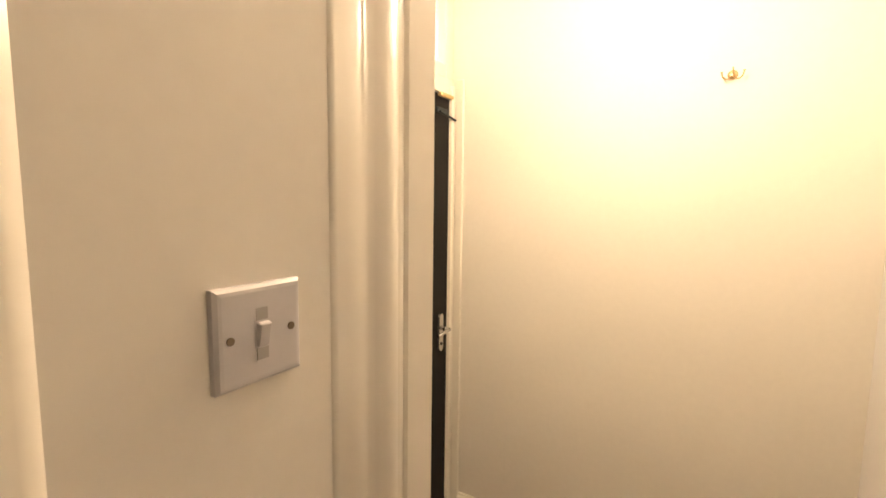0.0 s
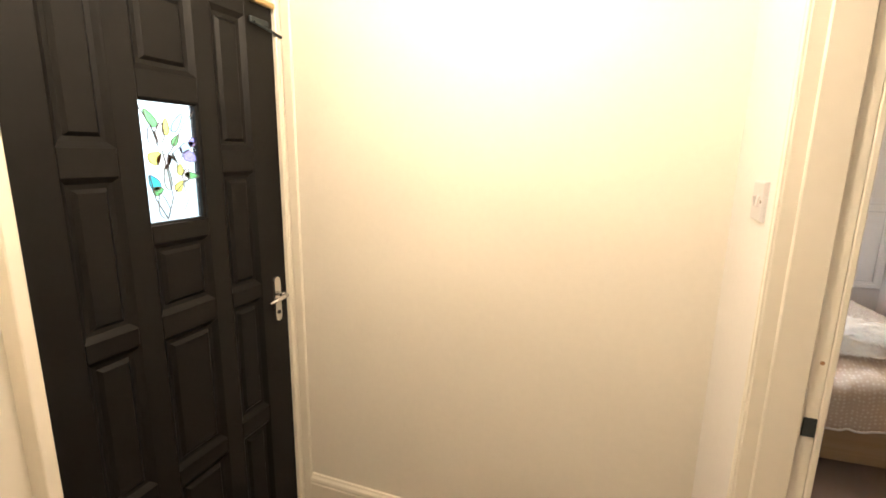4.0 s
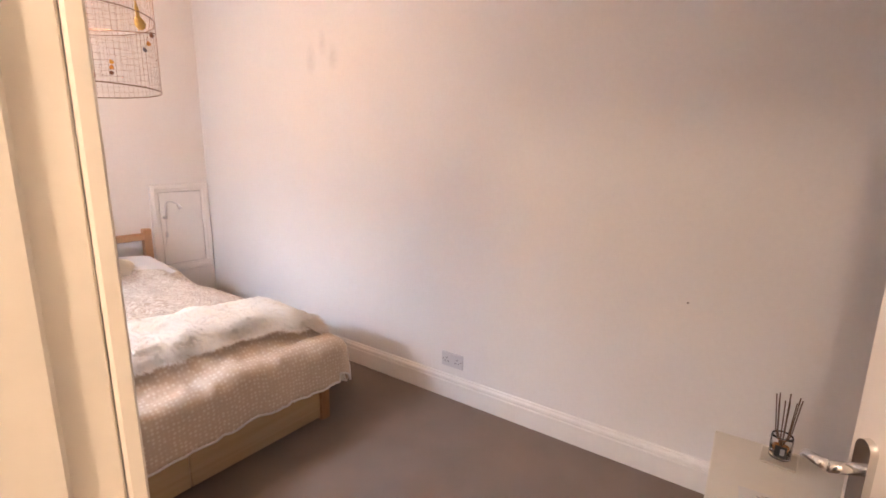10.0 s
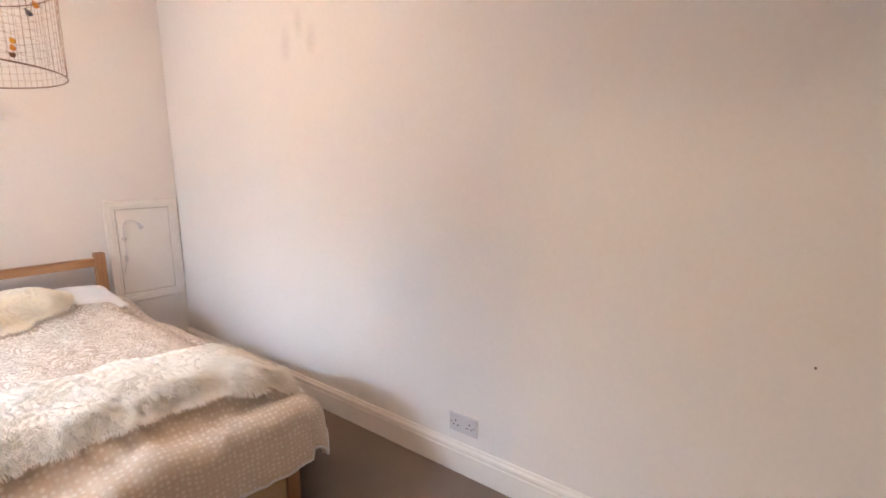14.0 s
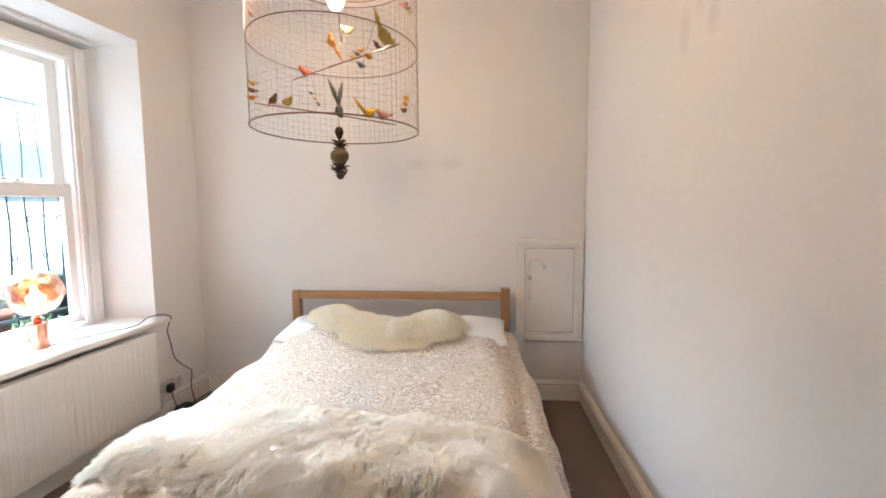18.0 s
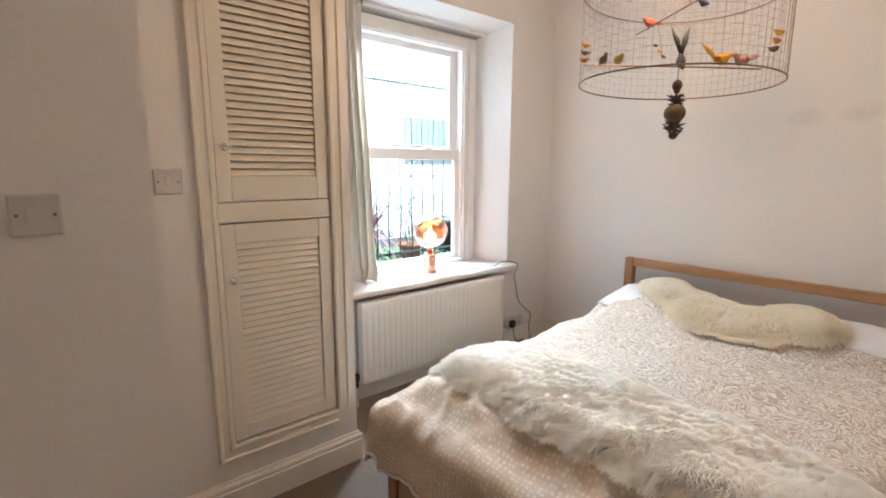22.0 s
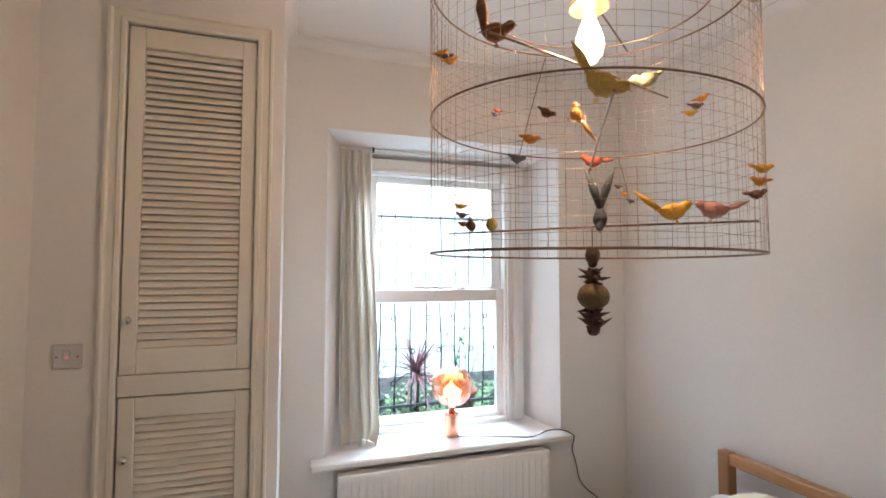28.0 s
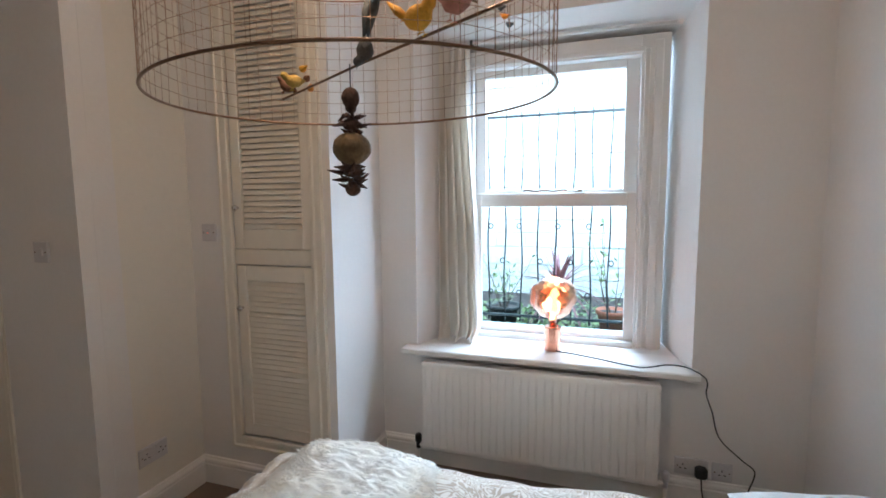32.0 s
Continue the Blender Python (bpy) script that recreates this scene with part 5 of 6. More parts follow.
for i in range(len(flex_pts) - 1):
    p0, p1, p2, p3 = [Vector(flex_pts[min(max(i + k, 0), len(flex_pts) - 1)]) for k in (-1, 0, 1, 2)]
    for s in range(5):
        t = s / 5
        dense.append(0.5 * (2 * p1 + (p2 - p0) * t + (2 * p0 - 5 * p1 + 4 * p2 - p3) * t * t + (3 * p1 - p0 - 3 * p2 + p3) * t ** 3))
tube(bm, dense + [Vector(flex_pts[-1])], 0.0032, 6)
part("cord", bm, M_CORD, flex, smooth=True)

# ---------------------------------------------------------------- hall: hook, door furniture, mat
hook = thing("coat_hook", "small brass double coat hook on the hall wall", "coat hook", pose(-0.420, 0.0, 1.955) @ Matrix.Diagonal((0.68, 0.8, 0.68, 1)))
M_BRASS = material("worn_brass", (0.62, 0.45, 0.22), 0.3, 0.9)
bm = bmesh.new()
lathe(bm, [(0.022, 0), (0.022, -0.004), (0.016, -0.008), (0, -0.009)], 18, (0, 0, 0), "y")
part("rose", bm, M_BRASS, hook, smooth=True)
for s in (-1, 1):
    bm = bmesh.new()
    tube(bm, [(s * 0.004, -0.006, -0.006), (s * 0.014, -0.018, -0.022), (s * 0.030, -0.030, -0.026), (s * 0.042, -0.036, -0.014), (s * 0.046, -0.038, 0.004)], 0.0035, 8)
    lathe(bm, [(0, -0.005), (0.005, -0.001), (0.005, 0.003), (0, 0.006)], 10, (s * 0.046, -0.038, 0.006))
    part("prong", bm, M_BRASS, hook, smooth=True)
bm = bmesh.new()
tube(bm, [(0, -0.006, 0.005), (0, -0.028, 0.012), (0, -0.036, 0.028)], 0.0035, 8)
part("prong", bm, M_BRASS, hook, smooth=True)

# front door handle and bolt, on the inner face
bm = bmesh.new()
ring = [(0.018 * math.cos(2 * math.pi * k / 24), 0.018 * math.sin(2 * math.pi * k / 24) + (0.075 if k < 12 else -0.065)) for k in range(24)]
back = [bm.verts.new((0, FW - 0.058 + a, 0.915 + b)) for a, b in ring]
front = [bm.verts.new((0.008, FW - 0.058 + a * 0.9, 0.915 + b * 0.98)) for a, b in ring]
for k in range(24):
    bm.faces.new((back[k], back[(k + 1) % 24], front[(k + 1) % 24], front[k]))
bm.faces.new(front)
bmesh.ops.recalc_face_normals(bm, faces=bm.faces)
fh = part("door_handle", bm, M_CHROME, fd, "chrome lever handle on an oval plate")
bm = bmesh.new()
tube(bm, [(0.006, FW - 0.058, 0.94), (0.045, FW - 0.058, 0.94)], 0.009, 12)
tube(bm, [(0.048, FW - 0.058, 0.94), (0.052, FW - 0.095, 0.938), (0.050, FW - 0.150, 0.932)], 0.008, 10, radii=[0.010, 0.008, 0.006])
part("lever", bm, M_CHROME, fh, smooth=True)
bm = bmesh.new()
tube(bm, [(0.008, FW - 0.058, 0.868), (0.0105, FW - 0.058, 0.868)], 0.008, 12)
part("keyhole", bm, M_DARK, fh)
part("security_chain_plate", boxes((0.0, 0.012, FW - 0.115, FW - 0.03, 1.885, 1.905), bevel=0.003), M_IRON, fd, "small dark metal door restrictor")
bm = bmesh.new()
tube(bm, [(0.02, FW - 0.11, 1.885), (0.02, FW + 0.02, 1.865)], 0.005, 8)
part("restrictor_arm", bm, M_IRON, fd)
part("top_latch", boxes((0.013, 0.035, FW - 0.12, FW - 0.02, 1.945, 1.962), bevel=0.004), M_BRASS, fd, "brass catch at the door head")

# stained glass light
part("glass_bead", casing(bmesh.new(), [(0.312, 1.270), (0.490, 1.270), (0.490, 1.598), (0.312, 1.598), (0.312, 1.270)], lambda u, v, w: (-0.012 + w, u, v), [(-0.02, 0), (0, 0), (0.004, 0.006), (0.010, 0.012), (-0.02, 0.012)]), M_BLACK, fd)
light = part("stained_glass", boxes((-0.024, -0.020, 0.3065, 0.4955, 1.2645, 1.6035)), M_FROST, fd, "leaded stained glass flower panel")
light.visible_shadow = False


def lead_petal(u, v, a, b, ang, color, name="glass_piece"):
    m = bpy.data.materials.get("tint_" + name + str(color)) or glass("tint_" + name + str(color), color, 0.2)
    bm = bmesh.new()
    c, s = math.cos(radians(ang)), math.sin(radians(ang))
    ring = []
    for k in range(16):
        t = 2 * math.pi * k / 16
        x, y = 1.4 * a * math.cos(t), 1.45 * b * math.sin(t) * (1 - 0.45 * math.cos(t))
        ring.append((0.310 + u * 0.182 + x * c - y * s, 1.268 + v * 0.332 + x * s + y * c))
    f0 = [bm.verts.new((-0.0195, p, q)) for p, q in ring]
    f1 = [bm.verts.new((-0.0165, p, q)) for p, q in ring]
    for k in range(16):
        bm.faces.new((f0[k], f0[(k + 1) % 16], f1[(k + 1) % 16], f1[k]))
    bm.faces.new(f1)
    bmesh.ops.recalc_face_normals(bm, faces=bm.faces)
    ob = part(name, bm, m, light)
    ob.visible_shadow = False
    bm = bmesh.new()
    tube(bm, [(-0.016, p, q) for p, q in ring], 0.0014, 5, closed=True)
    part("lead_came", bm, M_LEAD, light)


M_LEAD = material("lead_came", (0.10, 0.07, 0.05), 0.5, 0.6)
GREEN, YELLOW, BLUE, VIOLET, TEAL, CLEAR, ROSE = (0.05, 0.25, 0.03), (0.95, 0.60, 0.02), (0.25, 0.45, 0.9), (0.16, 0.08, 0.45), (0.01, 0.38, 0.45), (0.72, 0.74, 0.70), (0.80, 0.52, 0.42)
for row in ((0.20, 0.86, 0.020, 0.008, 125, GREEN), (0.20, 0.72, 0.018, 0.009, 100, CLEAR), (0.34, 0.75, 0.020, 0.009, 80, ROSE), (0.45, 0.80, 0.017, 0.007, 85, YELLOW),
            (0.22, 0.545, 0.015, 0.012, 40, YELLOW), (0.38, 0.52, 0.018, 0.013, 30, ROSE), (0.50, 0.52, 0.018, 0.010, 95, CLEAR), (0.62, 0.57, 0.016, 0.010, 60, CLEAR),
            (0.66, 0.84, 0.024, 0.007, 55, BLUE), (0.80, 0.64, 0.020, 0.008, 25, BLUE), (0.94, 0.69, 0.016, 0.007, 40, VIOLET), (0.85, 0.55, 0.017, 0.011, -20, VIOLET),
            (0.60, 0.69, 0.014, 0.006, 55, GREEN), (0.64, 0.44, 0.012, 0.007, 90, YELLOW), (0.74, 0.40, 0.014, 0.008, 70, ROSE), (0.60, 0.30, 0.014, 0.008, 50, YELLOW), (0.74, 0.29, 0.013, 0.007, 100, CLEAR),
            (0.85, 0.385, 0.018, 0.006, -8, GREEN), (0.16, 0.34, 0.017, 0.010, 120, TEAL), (0.22, 0.27, 0.012, 0.008, 15, GREEN), (0.28, 0.14, 0.026, 0.011, 100, CLEAR), (0.40, 0.38, 0.026, 0.008, 92, (0.45, 0.4, 0.3))):
    lead_petal(*row)
for pts in ([(0.0, 0.97), (0.2, 0.8), (0.3, 0.62)], [(0.98, 0.94), (0.75, 0.82), (0.5, 0.6)], [(0.34, 0.62), (0.42, 0.4), (0.46, 0.2), (0.34, 0.03)], [(0.1, 0.4), (0.16, 0.2), (0.34, 0.02)], [(0.5, 0.24), (0.7, 0.34), (0.98, 0.37)],
            [(0.58, 0.22), (0.66, 0.24), (0.74, 0.17), (0.66, 0.09), (0.54, 0.11)]):
    bm = bmesh.new()
    tube(bm, [(-0.016, 0.310 + u * 0.182, 1.268 + v * 0.332) for u, v in pts], 0.0018, 5)
    part("lead_came", bm, M_LEAD, light)

# doormat: rubber tray with coir strips in a basket weave
mat_t = thing("doormat", "black rubber doormat with brown coir basket weave", "doormat", pose(-1.238, -0.554, 0.001))
MW, ML = 0.400, 0.640
part("tray", boxes((-MW / 2, MW / 2, -ML / 2, ML / 2, 0, 0.005), bevel=0.002), M_DARK, mat_t)
M_COIR = material("brown_coir", (0.30, 0.155, 0.07), 0.95, var=0.2, scale=30, grain=500, bump=0.9, dist=0.004)
cell = (MW - 0.03) / 4
strip_h = mesh_of("coir_strip", boxes((-cell / 2 + 0.006, cell / 2 - 0.006, -0.0095, 0.0095, 0, 0.007), bevel=0.002), M_COIR)
strip_v = mesh_of("coir_strip", boxes((-0.0095, 0.0095, -cell / 2 + 0.006, cell / 2 - 0.006, 0, 0.007), bevel=0.002), M_COIR)
for i in range(4):
    for j in range(6):
        cx, cy = -MW / 2 + 0.015 + (i + 0.5) * cell, -ML / 2 + 0.04 + (j + 0.5) * cell
        for k in range(3):
            o = (k - 1) * cell / 3.2
            s = new("coir_strip", strip_h if (i + j) % 2 else strip_v)
            s.parent = mat_t
            s.matrix_basis = pose(cx, cy + o, 0.005) if (i + j) % 2 else pose(cx + o, cy, 0.005)

# mouldings at the end of the hall side wall
hd = thing("hall_casing", "cream moulded casing at the end of the hall side wall", "door casing", kind="structure")
def moulded_board(name, rows, label=""):
    """A softly moulded upright board on the hall side wall; rows of (y, proud)."""
    pts = [(XV - 0.001, rows[-1][0]), (XV - 0.001, rows[0][0])] + [(XV + w, y) for y, w in rows]
    part(name, prism(bmesh.new(), pts, 0, ZH), M_TRIM, hd, label, smooth=True)


moulded_board("moulding", [(-1.500, 0.0004), (-1.490, 0.0016), (-1.478, 0.0036), (-1.466, 0.0050), (-1.456, 0.0050), (-1.449, 0.0036), (-1.443, 0.0038), (-1.435, 0.0072), (-1.424, 0.0118),
                           (-1.412, 0.0136), (-1.402, 0.0118), (-1.394, 0.0066), (-1.387, 0.0040), (-1.3775, 0.0036)])
part("corner_board", boxes((XV - 0.12, XV + 0.008, -1.377, YE + 0.002, 0, ZH), bevel=0.004), M_TRIM, hd)
moulded_board("outer_moulding", [(-1.900, 0.005), (-1.820, 0.0048), (-1.800, 0.0042), (-1.782, 0.0032), (-1.766, 0.0020), (-1.752, 0.0010), (-1.740, 0.0003)])
pend = thing("hall_pendant", "plain hall pendant bulb on a white flex", "lamp", pose(-0.69, -0.80, 0))
bm = bmesh.new()
lathe(bm, [(0.045, ZH), (0.045, ZH - 0.012), (0.02, ZH - 0.028), (0.0, ZH - 0.03)][::-1], 20)
part("ceiling_rose", bm, M_PLASTIC, pend, smooth=True)
bm = bmesh.new()
tube(bm, [(0, 0, ZH - 0.02), (0, 0, 2.25)], 0.003, 6)
lathe(bm, [(0.014, 2.235), (0.014, 2.27), (0, 2.275)], 12)
part("flex", bm, M_PLASTIC, pend)


# ---------------------------------------------------------------- birdcage pendant
CX, CY, CR, OVAL = 0.681, 1.8515, 0.301, 1.24
Z_LOW, Z_MID, Z_TOP = 1.662, 1.958, 2.265
cage = thing("birdcage_pendant", "bronze wire birdcage pendant lamp with small decorative birds", "pendant lamp", pose(CX, CY, 0))


def circle(r, z, n=96):
    return [(r * math.cos(2 * math.pi * k / n), OVAL * r * math.sin(2 * math.pi * k / n), z) for k in range(n)]


for z, r in ((Z_LOW, 0.0026), (Z_MID, 0.0022), (Z_TOP, 0.0024)):
    bm = bmesh.new()
    tube(bm, circle(CR, z), r, 8, closed=True)
    part("ring", bm, M_WIRE, cage, "dark bronze ring", smooth=True)
bm = bmesh.new()
tube(bm, [(0.228 * math.cos(a) + 0.02, 0.270 * math.sin(a), Z_TOP - 0.02) for a in [2 * math.pi * k / 72 for k in range(72)]], 0.0022, 6, closed=True)
part("inner_ring", bm, M_WIRE, cage, smooth=True)
bm = bmesh.new()
rv = random.Random(5)
for k in range(78):
    a = 2 * math.pi * k / 78
    pts = []
    for s in range(5):
        z = Z_LOW + (Z_TOP - Z_LOW) * s / 4
        w = CR + rv.uniform(-0.0018, 0.0018)
        b = a + rv.uniform(-0.004, 0.004)
        pts.append((w * math.cos(b), OVAL * w * math.sin(b), z))
    tube(bm, pts, 0.00048, 4)
for k in range(1, 23):
    z = Z_LOW + (Z_TOP - Z_LOW) * k / 23
    tube(bm, [(x * (1 + rv.uniform(-0.003, 0.003)), y * (1 + rv.uniform(-0.003, 0.003)), zz + rv.uniform(-0.0012, 0.0012)) for x, y, zz in circle(CR, z, 60)], 0.00048, 4, closed=True)
M_MESHWIRE = material("fine_copper_wire", (0.62, 0.40, 0.26), 0.24, 0.95, var=0.1, scale=40, grain=200, bump=0.05)
tagged(part("wire_mesh", bm, M_MESHWIRE, cage, "fine square copper wire mesh", smooth=True), kind="stuff")
for a in (12, 132, 252):
    bm = bmesh.new()
    c, s = math.cos(radians(a)), math.sin(radians(a))
    tube(bm, [(CR * c, OVAL * CR * s, Z_TOP), (0.02 * c, 0.02 * s, 2.272)], 0.0026, 6)
    part("spoke", bm, M_WIRE, cage)
bm = bmesh.new()
tube(bm, [(0, 0, 2.26), (0, 0, ZC - 0.02)], 0.0042, 8)
part("flex", bm, M_CORD, cage, "black twisted flex")
bm = bmesh.new()
lathe(bm, [(0.0, ZC - 0.035), (0.03, ZC - 0.03), (0.048, ZC - 0.012), (0.048, ZC - 0.001)], 24)
part("ceiling_rose", bm, M_PLASTIC, cage, smooth=True)
bm = bmesh.new()
lathe(bm, [(0.008, 2.285), (0.019, 2.278), (0.021, 2.262), (0.042, 2.250), (0.046, 2.236), (0.043, 2.236), (0.024, 2.246), (0.020, 2.225), (0.0, 2.224)], 28)
part("lamp_holder", bm, material("gold_lamp_holder", (0.72, 0.52, 0.22), 0.28, 0.9), cage, "gilt lamp holder", smooth=True)
bm = bmesh.new()
lathe(bm, [(0.013, 2.223), (0.014, 2.210), (0.022, 2.192), (0.031, 2.165), (0.033, 2.145), (0.028, 2.123), (0.015, 2.108), (0.0, 2.103)], 28)
bulb = part("bulb", bm, M_BULB, cage, "glowing warm filament bulb", smooth=True)
bulb.visible_shadow = False


def rod(p, q, r=0.0026, name="perch"):
    bm = bmesh.new()
    m = [(a + b) / 2 for a, b in zip(p, q)]
    tube(bm, [p, (m[0], m[1], m[2] + 0.003), q], r, 6)
    part(name, bm, M_WIRE, cage, "thin bronze perch")


def feather(color, name):
    return bpy.data.materials.get(name) or material(name, tuple(min(0.9, c * 1.12) for c in color), 0.85, var=0.18, scale=28, grain=240, bump=0.8, dist=0.004)


F_YELLOW = feather((0.58, 0.40, 0.09), "olive_yellow_feathers")
F_ORANGE = feather((0.80, 0.32, 0.04), "orange_feathers")
F_AMBER = feather((0.80, 0.42, 0.03), "amber_feathers")
F_PINK = feather((0.62, 0.30, 0.24), "pink_feathers")
F_RED = feather((0.42, 0.10, 0.05), "red_feathers")
F_GREY = feather((0.10, 0.11, 0.115), "grey_feathers")
F_BROWN = feather((0.22, 0.10, 0.05), "brown_feathers")
F_GREEN = feather((0.42, 0.40, 0.22), "green_feathers")
F_BLUE = feather((0.15, 0.15, 0.20), "blue_feathers")


def bird(x, y, z, ln, heading, pitch, mat, tail=0.9, tail_up=10, legs=True, fork=0.0):
    """A small feathered ornament, all one mesh: body, head, beak, wings, long tail and wire legs; ln is the body's length."""
    bm = bmesh.new()
    prof = [(-0.50, 0.03), (-0.42, 0.11), (-0.25, 0.21), (-0.02, 0.26), (0.18, 0.22), (0.30, 0.16), (0.36, 0.15), (0.45, 0.155), (0.54, 0.12), (0.60, 0.05), (0.63, 0.02), (0.72, 0.004)]
    rise = [0.05, 0.03, 0.0, -0.03, 0.0, 0.07, 0.12, 0.17, 0.19, 0.18, 0.17, 0.15]
    tube(bm, [(u * ln, 0, h * ln) for (u, r), h in zip(prof, rise)], 1, 10, radii=[r * ln * (1.22 if u < 0.3 else 1.08) for u, r in prof])
    for s in (-1, 1):
        wing = []
        for u, w, h in ((0.16, 0.21, 0.07), (0.0, 0.27, 0.06), (-0.25, 0.22, 0.04), (-0.62, 0.07, 0.06), (-0.34, 0.10, 0.16), (-0.05, 0.17, 0.19), (0.12, 0.16, 0.15)):
            wing.append(bm.verts.new((u * ln, s * w * ln, h * ln)))
        low = [bm.verts.new(v.co + Vector((0, s * 0.03 * ln, 0))) for v in wing]
        bm.faces.new(wing)
        bm.faces.new(low)
        for k in range(7):
            bm.faces.new((wing[k], wing[(k + 1) % 7], low[(k + 1) % 7], low[k]))
    if tail > 0:
        t = math.tan(radians(tail_up))
        for s in ((-1, 1) if fork else (0,)):
            pts = [(-0.40 * ln, 0, 0.03 * ln), (-(0.40 + tail * 0.5) * ln, s * fork * ln * 0.4, (0.04 + tail * 0.5 * t) * ln), (-(0.40 + tail) * ln, s * fork * ln, (0.04 + tail * t) * ln)]
            tube(bm, pts, 1, 6, radii=[0.09 * ln, (0.20 if fork else 0.125) * ln, 0.02 * ln])
    if legs:
        for s in (-1, 1):
            tube(bm, [(0.05 * ln, s * 0.07 * ln, -0.25 * ln), (0.08 * ln, s * 0.08 * ln, -0.48 * ln)], 0.0011, 4)
            tube(bm, [(0.0, s * 0.08 * ln, -0.48 * ln), (0.18 * ln, s * 0.08 * ln, -0.47 * ln)], 0.0011, 4)
    part("bird_ornament", bm, mat, cage, smooth=True, at=pose(x, y, z, 0, -pitch, heading))


# birds
rod((-0.184, -0.282, 1.716), (0.146, 0.325, 1.735))
rod((-0.262, 0.178, 1.908), (0.272, -0.150, 1.921))
rod((0.105, -0.300, 2.078), (-0.085, 0.305, 2.092))
rod((-0.007, 0.022, 1.7255), (-0.005, 0.032, 1.7260), 0.003, "perch_clip")
for row in ((0.222, -0.132, 1.954, 0.070, 60, -34, F_YELLOW, 0.90, 30), (-0.020, 0.179, 2.100, 0.058, 235, -12, F_GREEN, 0.42, 25), (-0.010, -0.030, 1.985, 0.046, 215, 60, F_ORANGE, 1.35, 0),
            (-0.188, 0.140, 1.930, 0.052, 240, 6, F_RED, 0.7, 6), (0.072, 0.164, 1.760, 0.064, 60, 5, F_AMBER, 0.85, 44), (0.110, 0.236, 1.761, 0.062, 242, 5, F_PINK, 0.75, 25), (0.205, 0.020, 2.208, 0.050, 215, 20, F_ORANGE, 1.0, -15)):
    bird(*row)
bird(0.076, -0.272, 2.098, 0.062, 50, -8, F_BROWN, tail=0.32, tail_up=77, fork=0.16)
bird(-0.007, 0.027, 1.744, 0.052, -40, -78, F_GREY, tail=2.05, tail_up=0, legs=False, fork=0.66)
bird(-0.141, -0.240, 1.734, 0.040, -30, 20, F_BROWN, tail=0.3, tail_up=-30)
bird(-0.110, -0.200, 1.735, 0.046, -30, 0, F_YELLOW, tail=0.2, tail_up=10)
small = [F_RED, F_AMBER, F_BLUE, F_BROWN, F_GREEN, F_ORANGE]
rb = random.Random(8)
# clusters of small birds wired to the mesh or hung on threads
for x, y, z, n, ln, dx, dy, dz in ((0.002, -0.352, 2.068, 3, 0.026, 0.020, 0.004, -0.016), (-0.216, -0.236, 1.768, 3, 0.026, -0.006, 0.006, -0.022), (0.206, 0.254, 1.808, 3, 0.032, 0.004, 0.004, 0.026),
                                   (0.226, 0.225, 2.188, 3, 0.034, 0.012, -0.012, -0.020), (-0.030, 0.345, 2.055, 3, 0.028, 0.022, -0.004, 0.012), (-0.274, -0.115, 2.062, 2, 0.020, 0.010, -0.012, -0.014)):
    for k in range(n):
        bird(x + dx * (k - 1), y + dy * (k - 1), z + dz * (k - 1), ln, rb.choice((55, 235)) + rb.uniform(-25, 25), rb.uniform(-10, 15), small[(n + k * 2 + int(z * 40)) % 6], tail=0.5, tail_up=10, legs=False)
hung = [(0.222, -0.246, 1.890, 0.025, F_BROWN), (0.200, -0.265, 1.850, 0.027, F_ORANGE), (0.178, -0.280, 1.820, 0.025, F_BLUE), (-0.210, 0.242, 1.868, 0.018, F_GREY), (-0.198, 0.252, 1.846, 0.018, F_ORANGE), (-0.186, 0.264, 1.824, 0.018, F_GREY)]
for x, y, z, ln, m in hung:
    bird(x, y, z, ln, 60 + rb.uniform(-30, 30), rb.uniform(-45, 10), m, tail=0.4, tail_up=0, legs=False)
for a, b in ((0, 2), (3, 5)):
    (x0, y0, z0), (x1, y1, z1) = hung[a][:3], hung[b][:3]
    rod((x0 * 1.02, y0 * 1.02, z0 + 0.09), (x1, y1, z1 - 0.012), 0.0008, "thread")
# hanging seed-pod drop
M_POD = material("dried_brown_pod", (0.17, 0.09, 0.06), 0.8, var=0.4, scale=40, grain=200, bump=0.8, dist=0.003)
M_GOURD = material("dried_orange_slice", (0.33, 0.22, 0.10), 0.7, var=0.35, scale=30, grain=150, bump=0.6, dist=0.003)
drop = part("seed_pod_drop", tube(bmesh.new(), [(0, 0, 1.722), (0, 0, 1.490)], 0.0012, 5), M_CORD, cage, "string of dried brown pods")
for z, r, h, m in ((1.660, 0.016, 0.020, M_POD), (1.642, 0.010, 0.010, M_POD), (1.568, 0.034, 0.031, M_GOURD), (1.493, 0.014, 0.014, M_POD), (1.612, 0.016, 0.012, M_POD), (1.526, 0.018, 0.012, M_POD)):
    bm = bmesh.new()
    bmesh.ops.create_uvsphere(bm, u_segments=18, v_segments=12, radius=1)
    for v in bm.verts:
        a = math.atan2(v.co.y, v.co.x)
        k = 1 + 0.07 * math.cos(7 * a) + 0.06 * noise.noise(v.co * 2.5 + Vector((z * 50, 0, 0)))
        v.co = Vector((v.co.x * r * k, v.co.y * r * k, v.co.z * h + z))
    part("pod", bm, m, drop, smooth=True)
rp = random.Random(12)
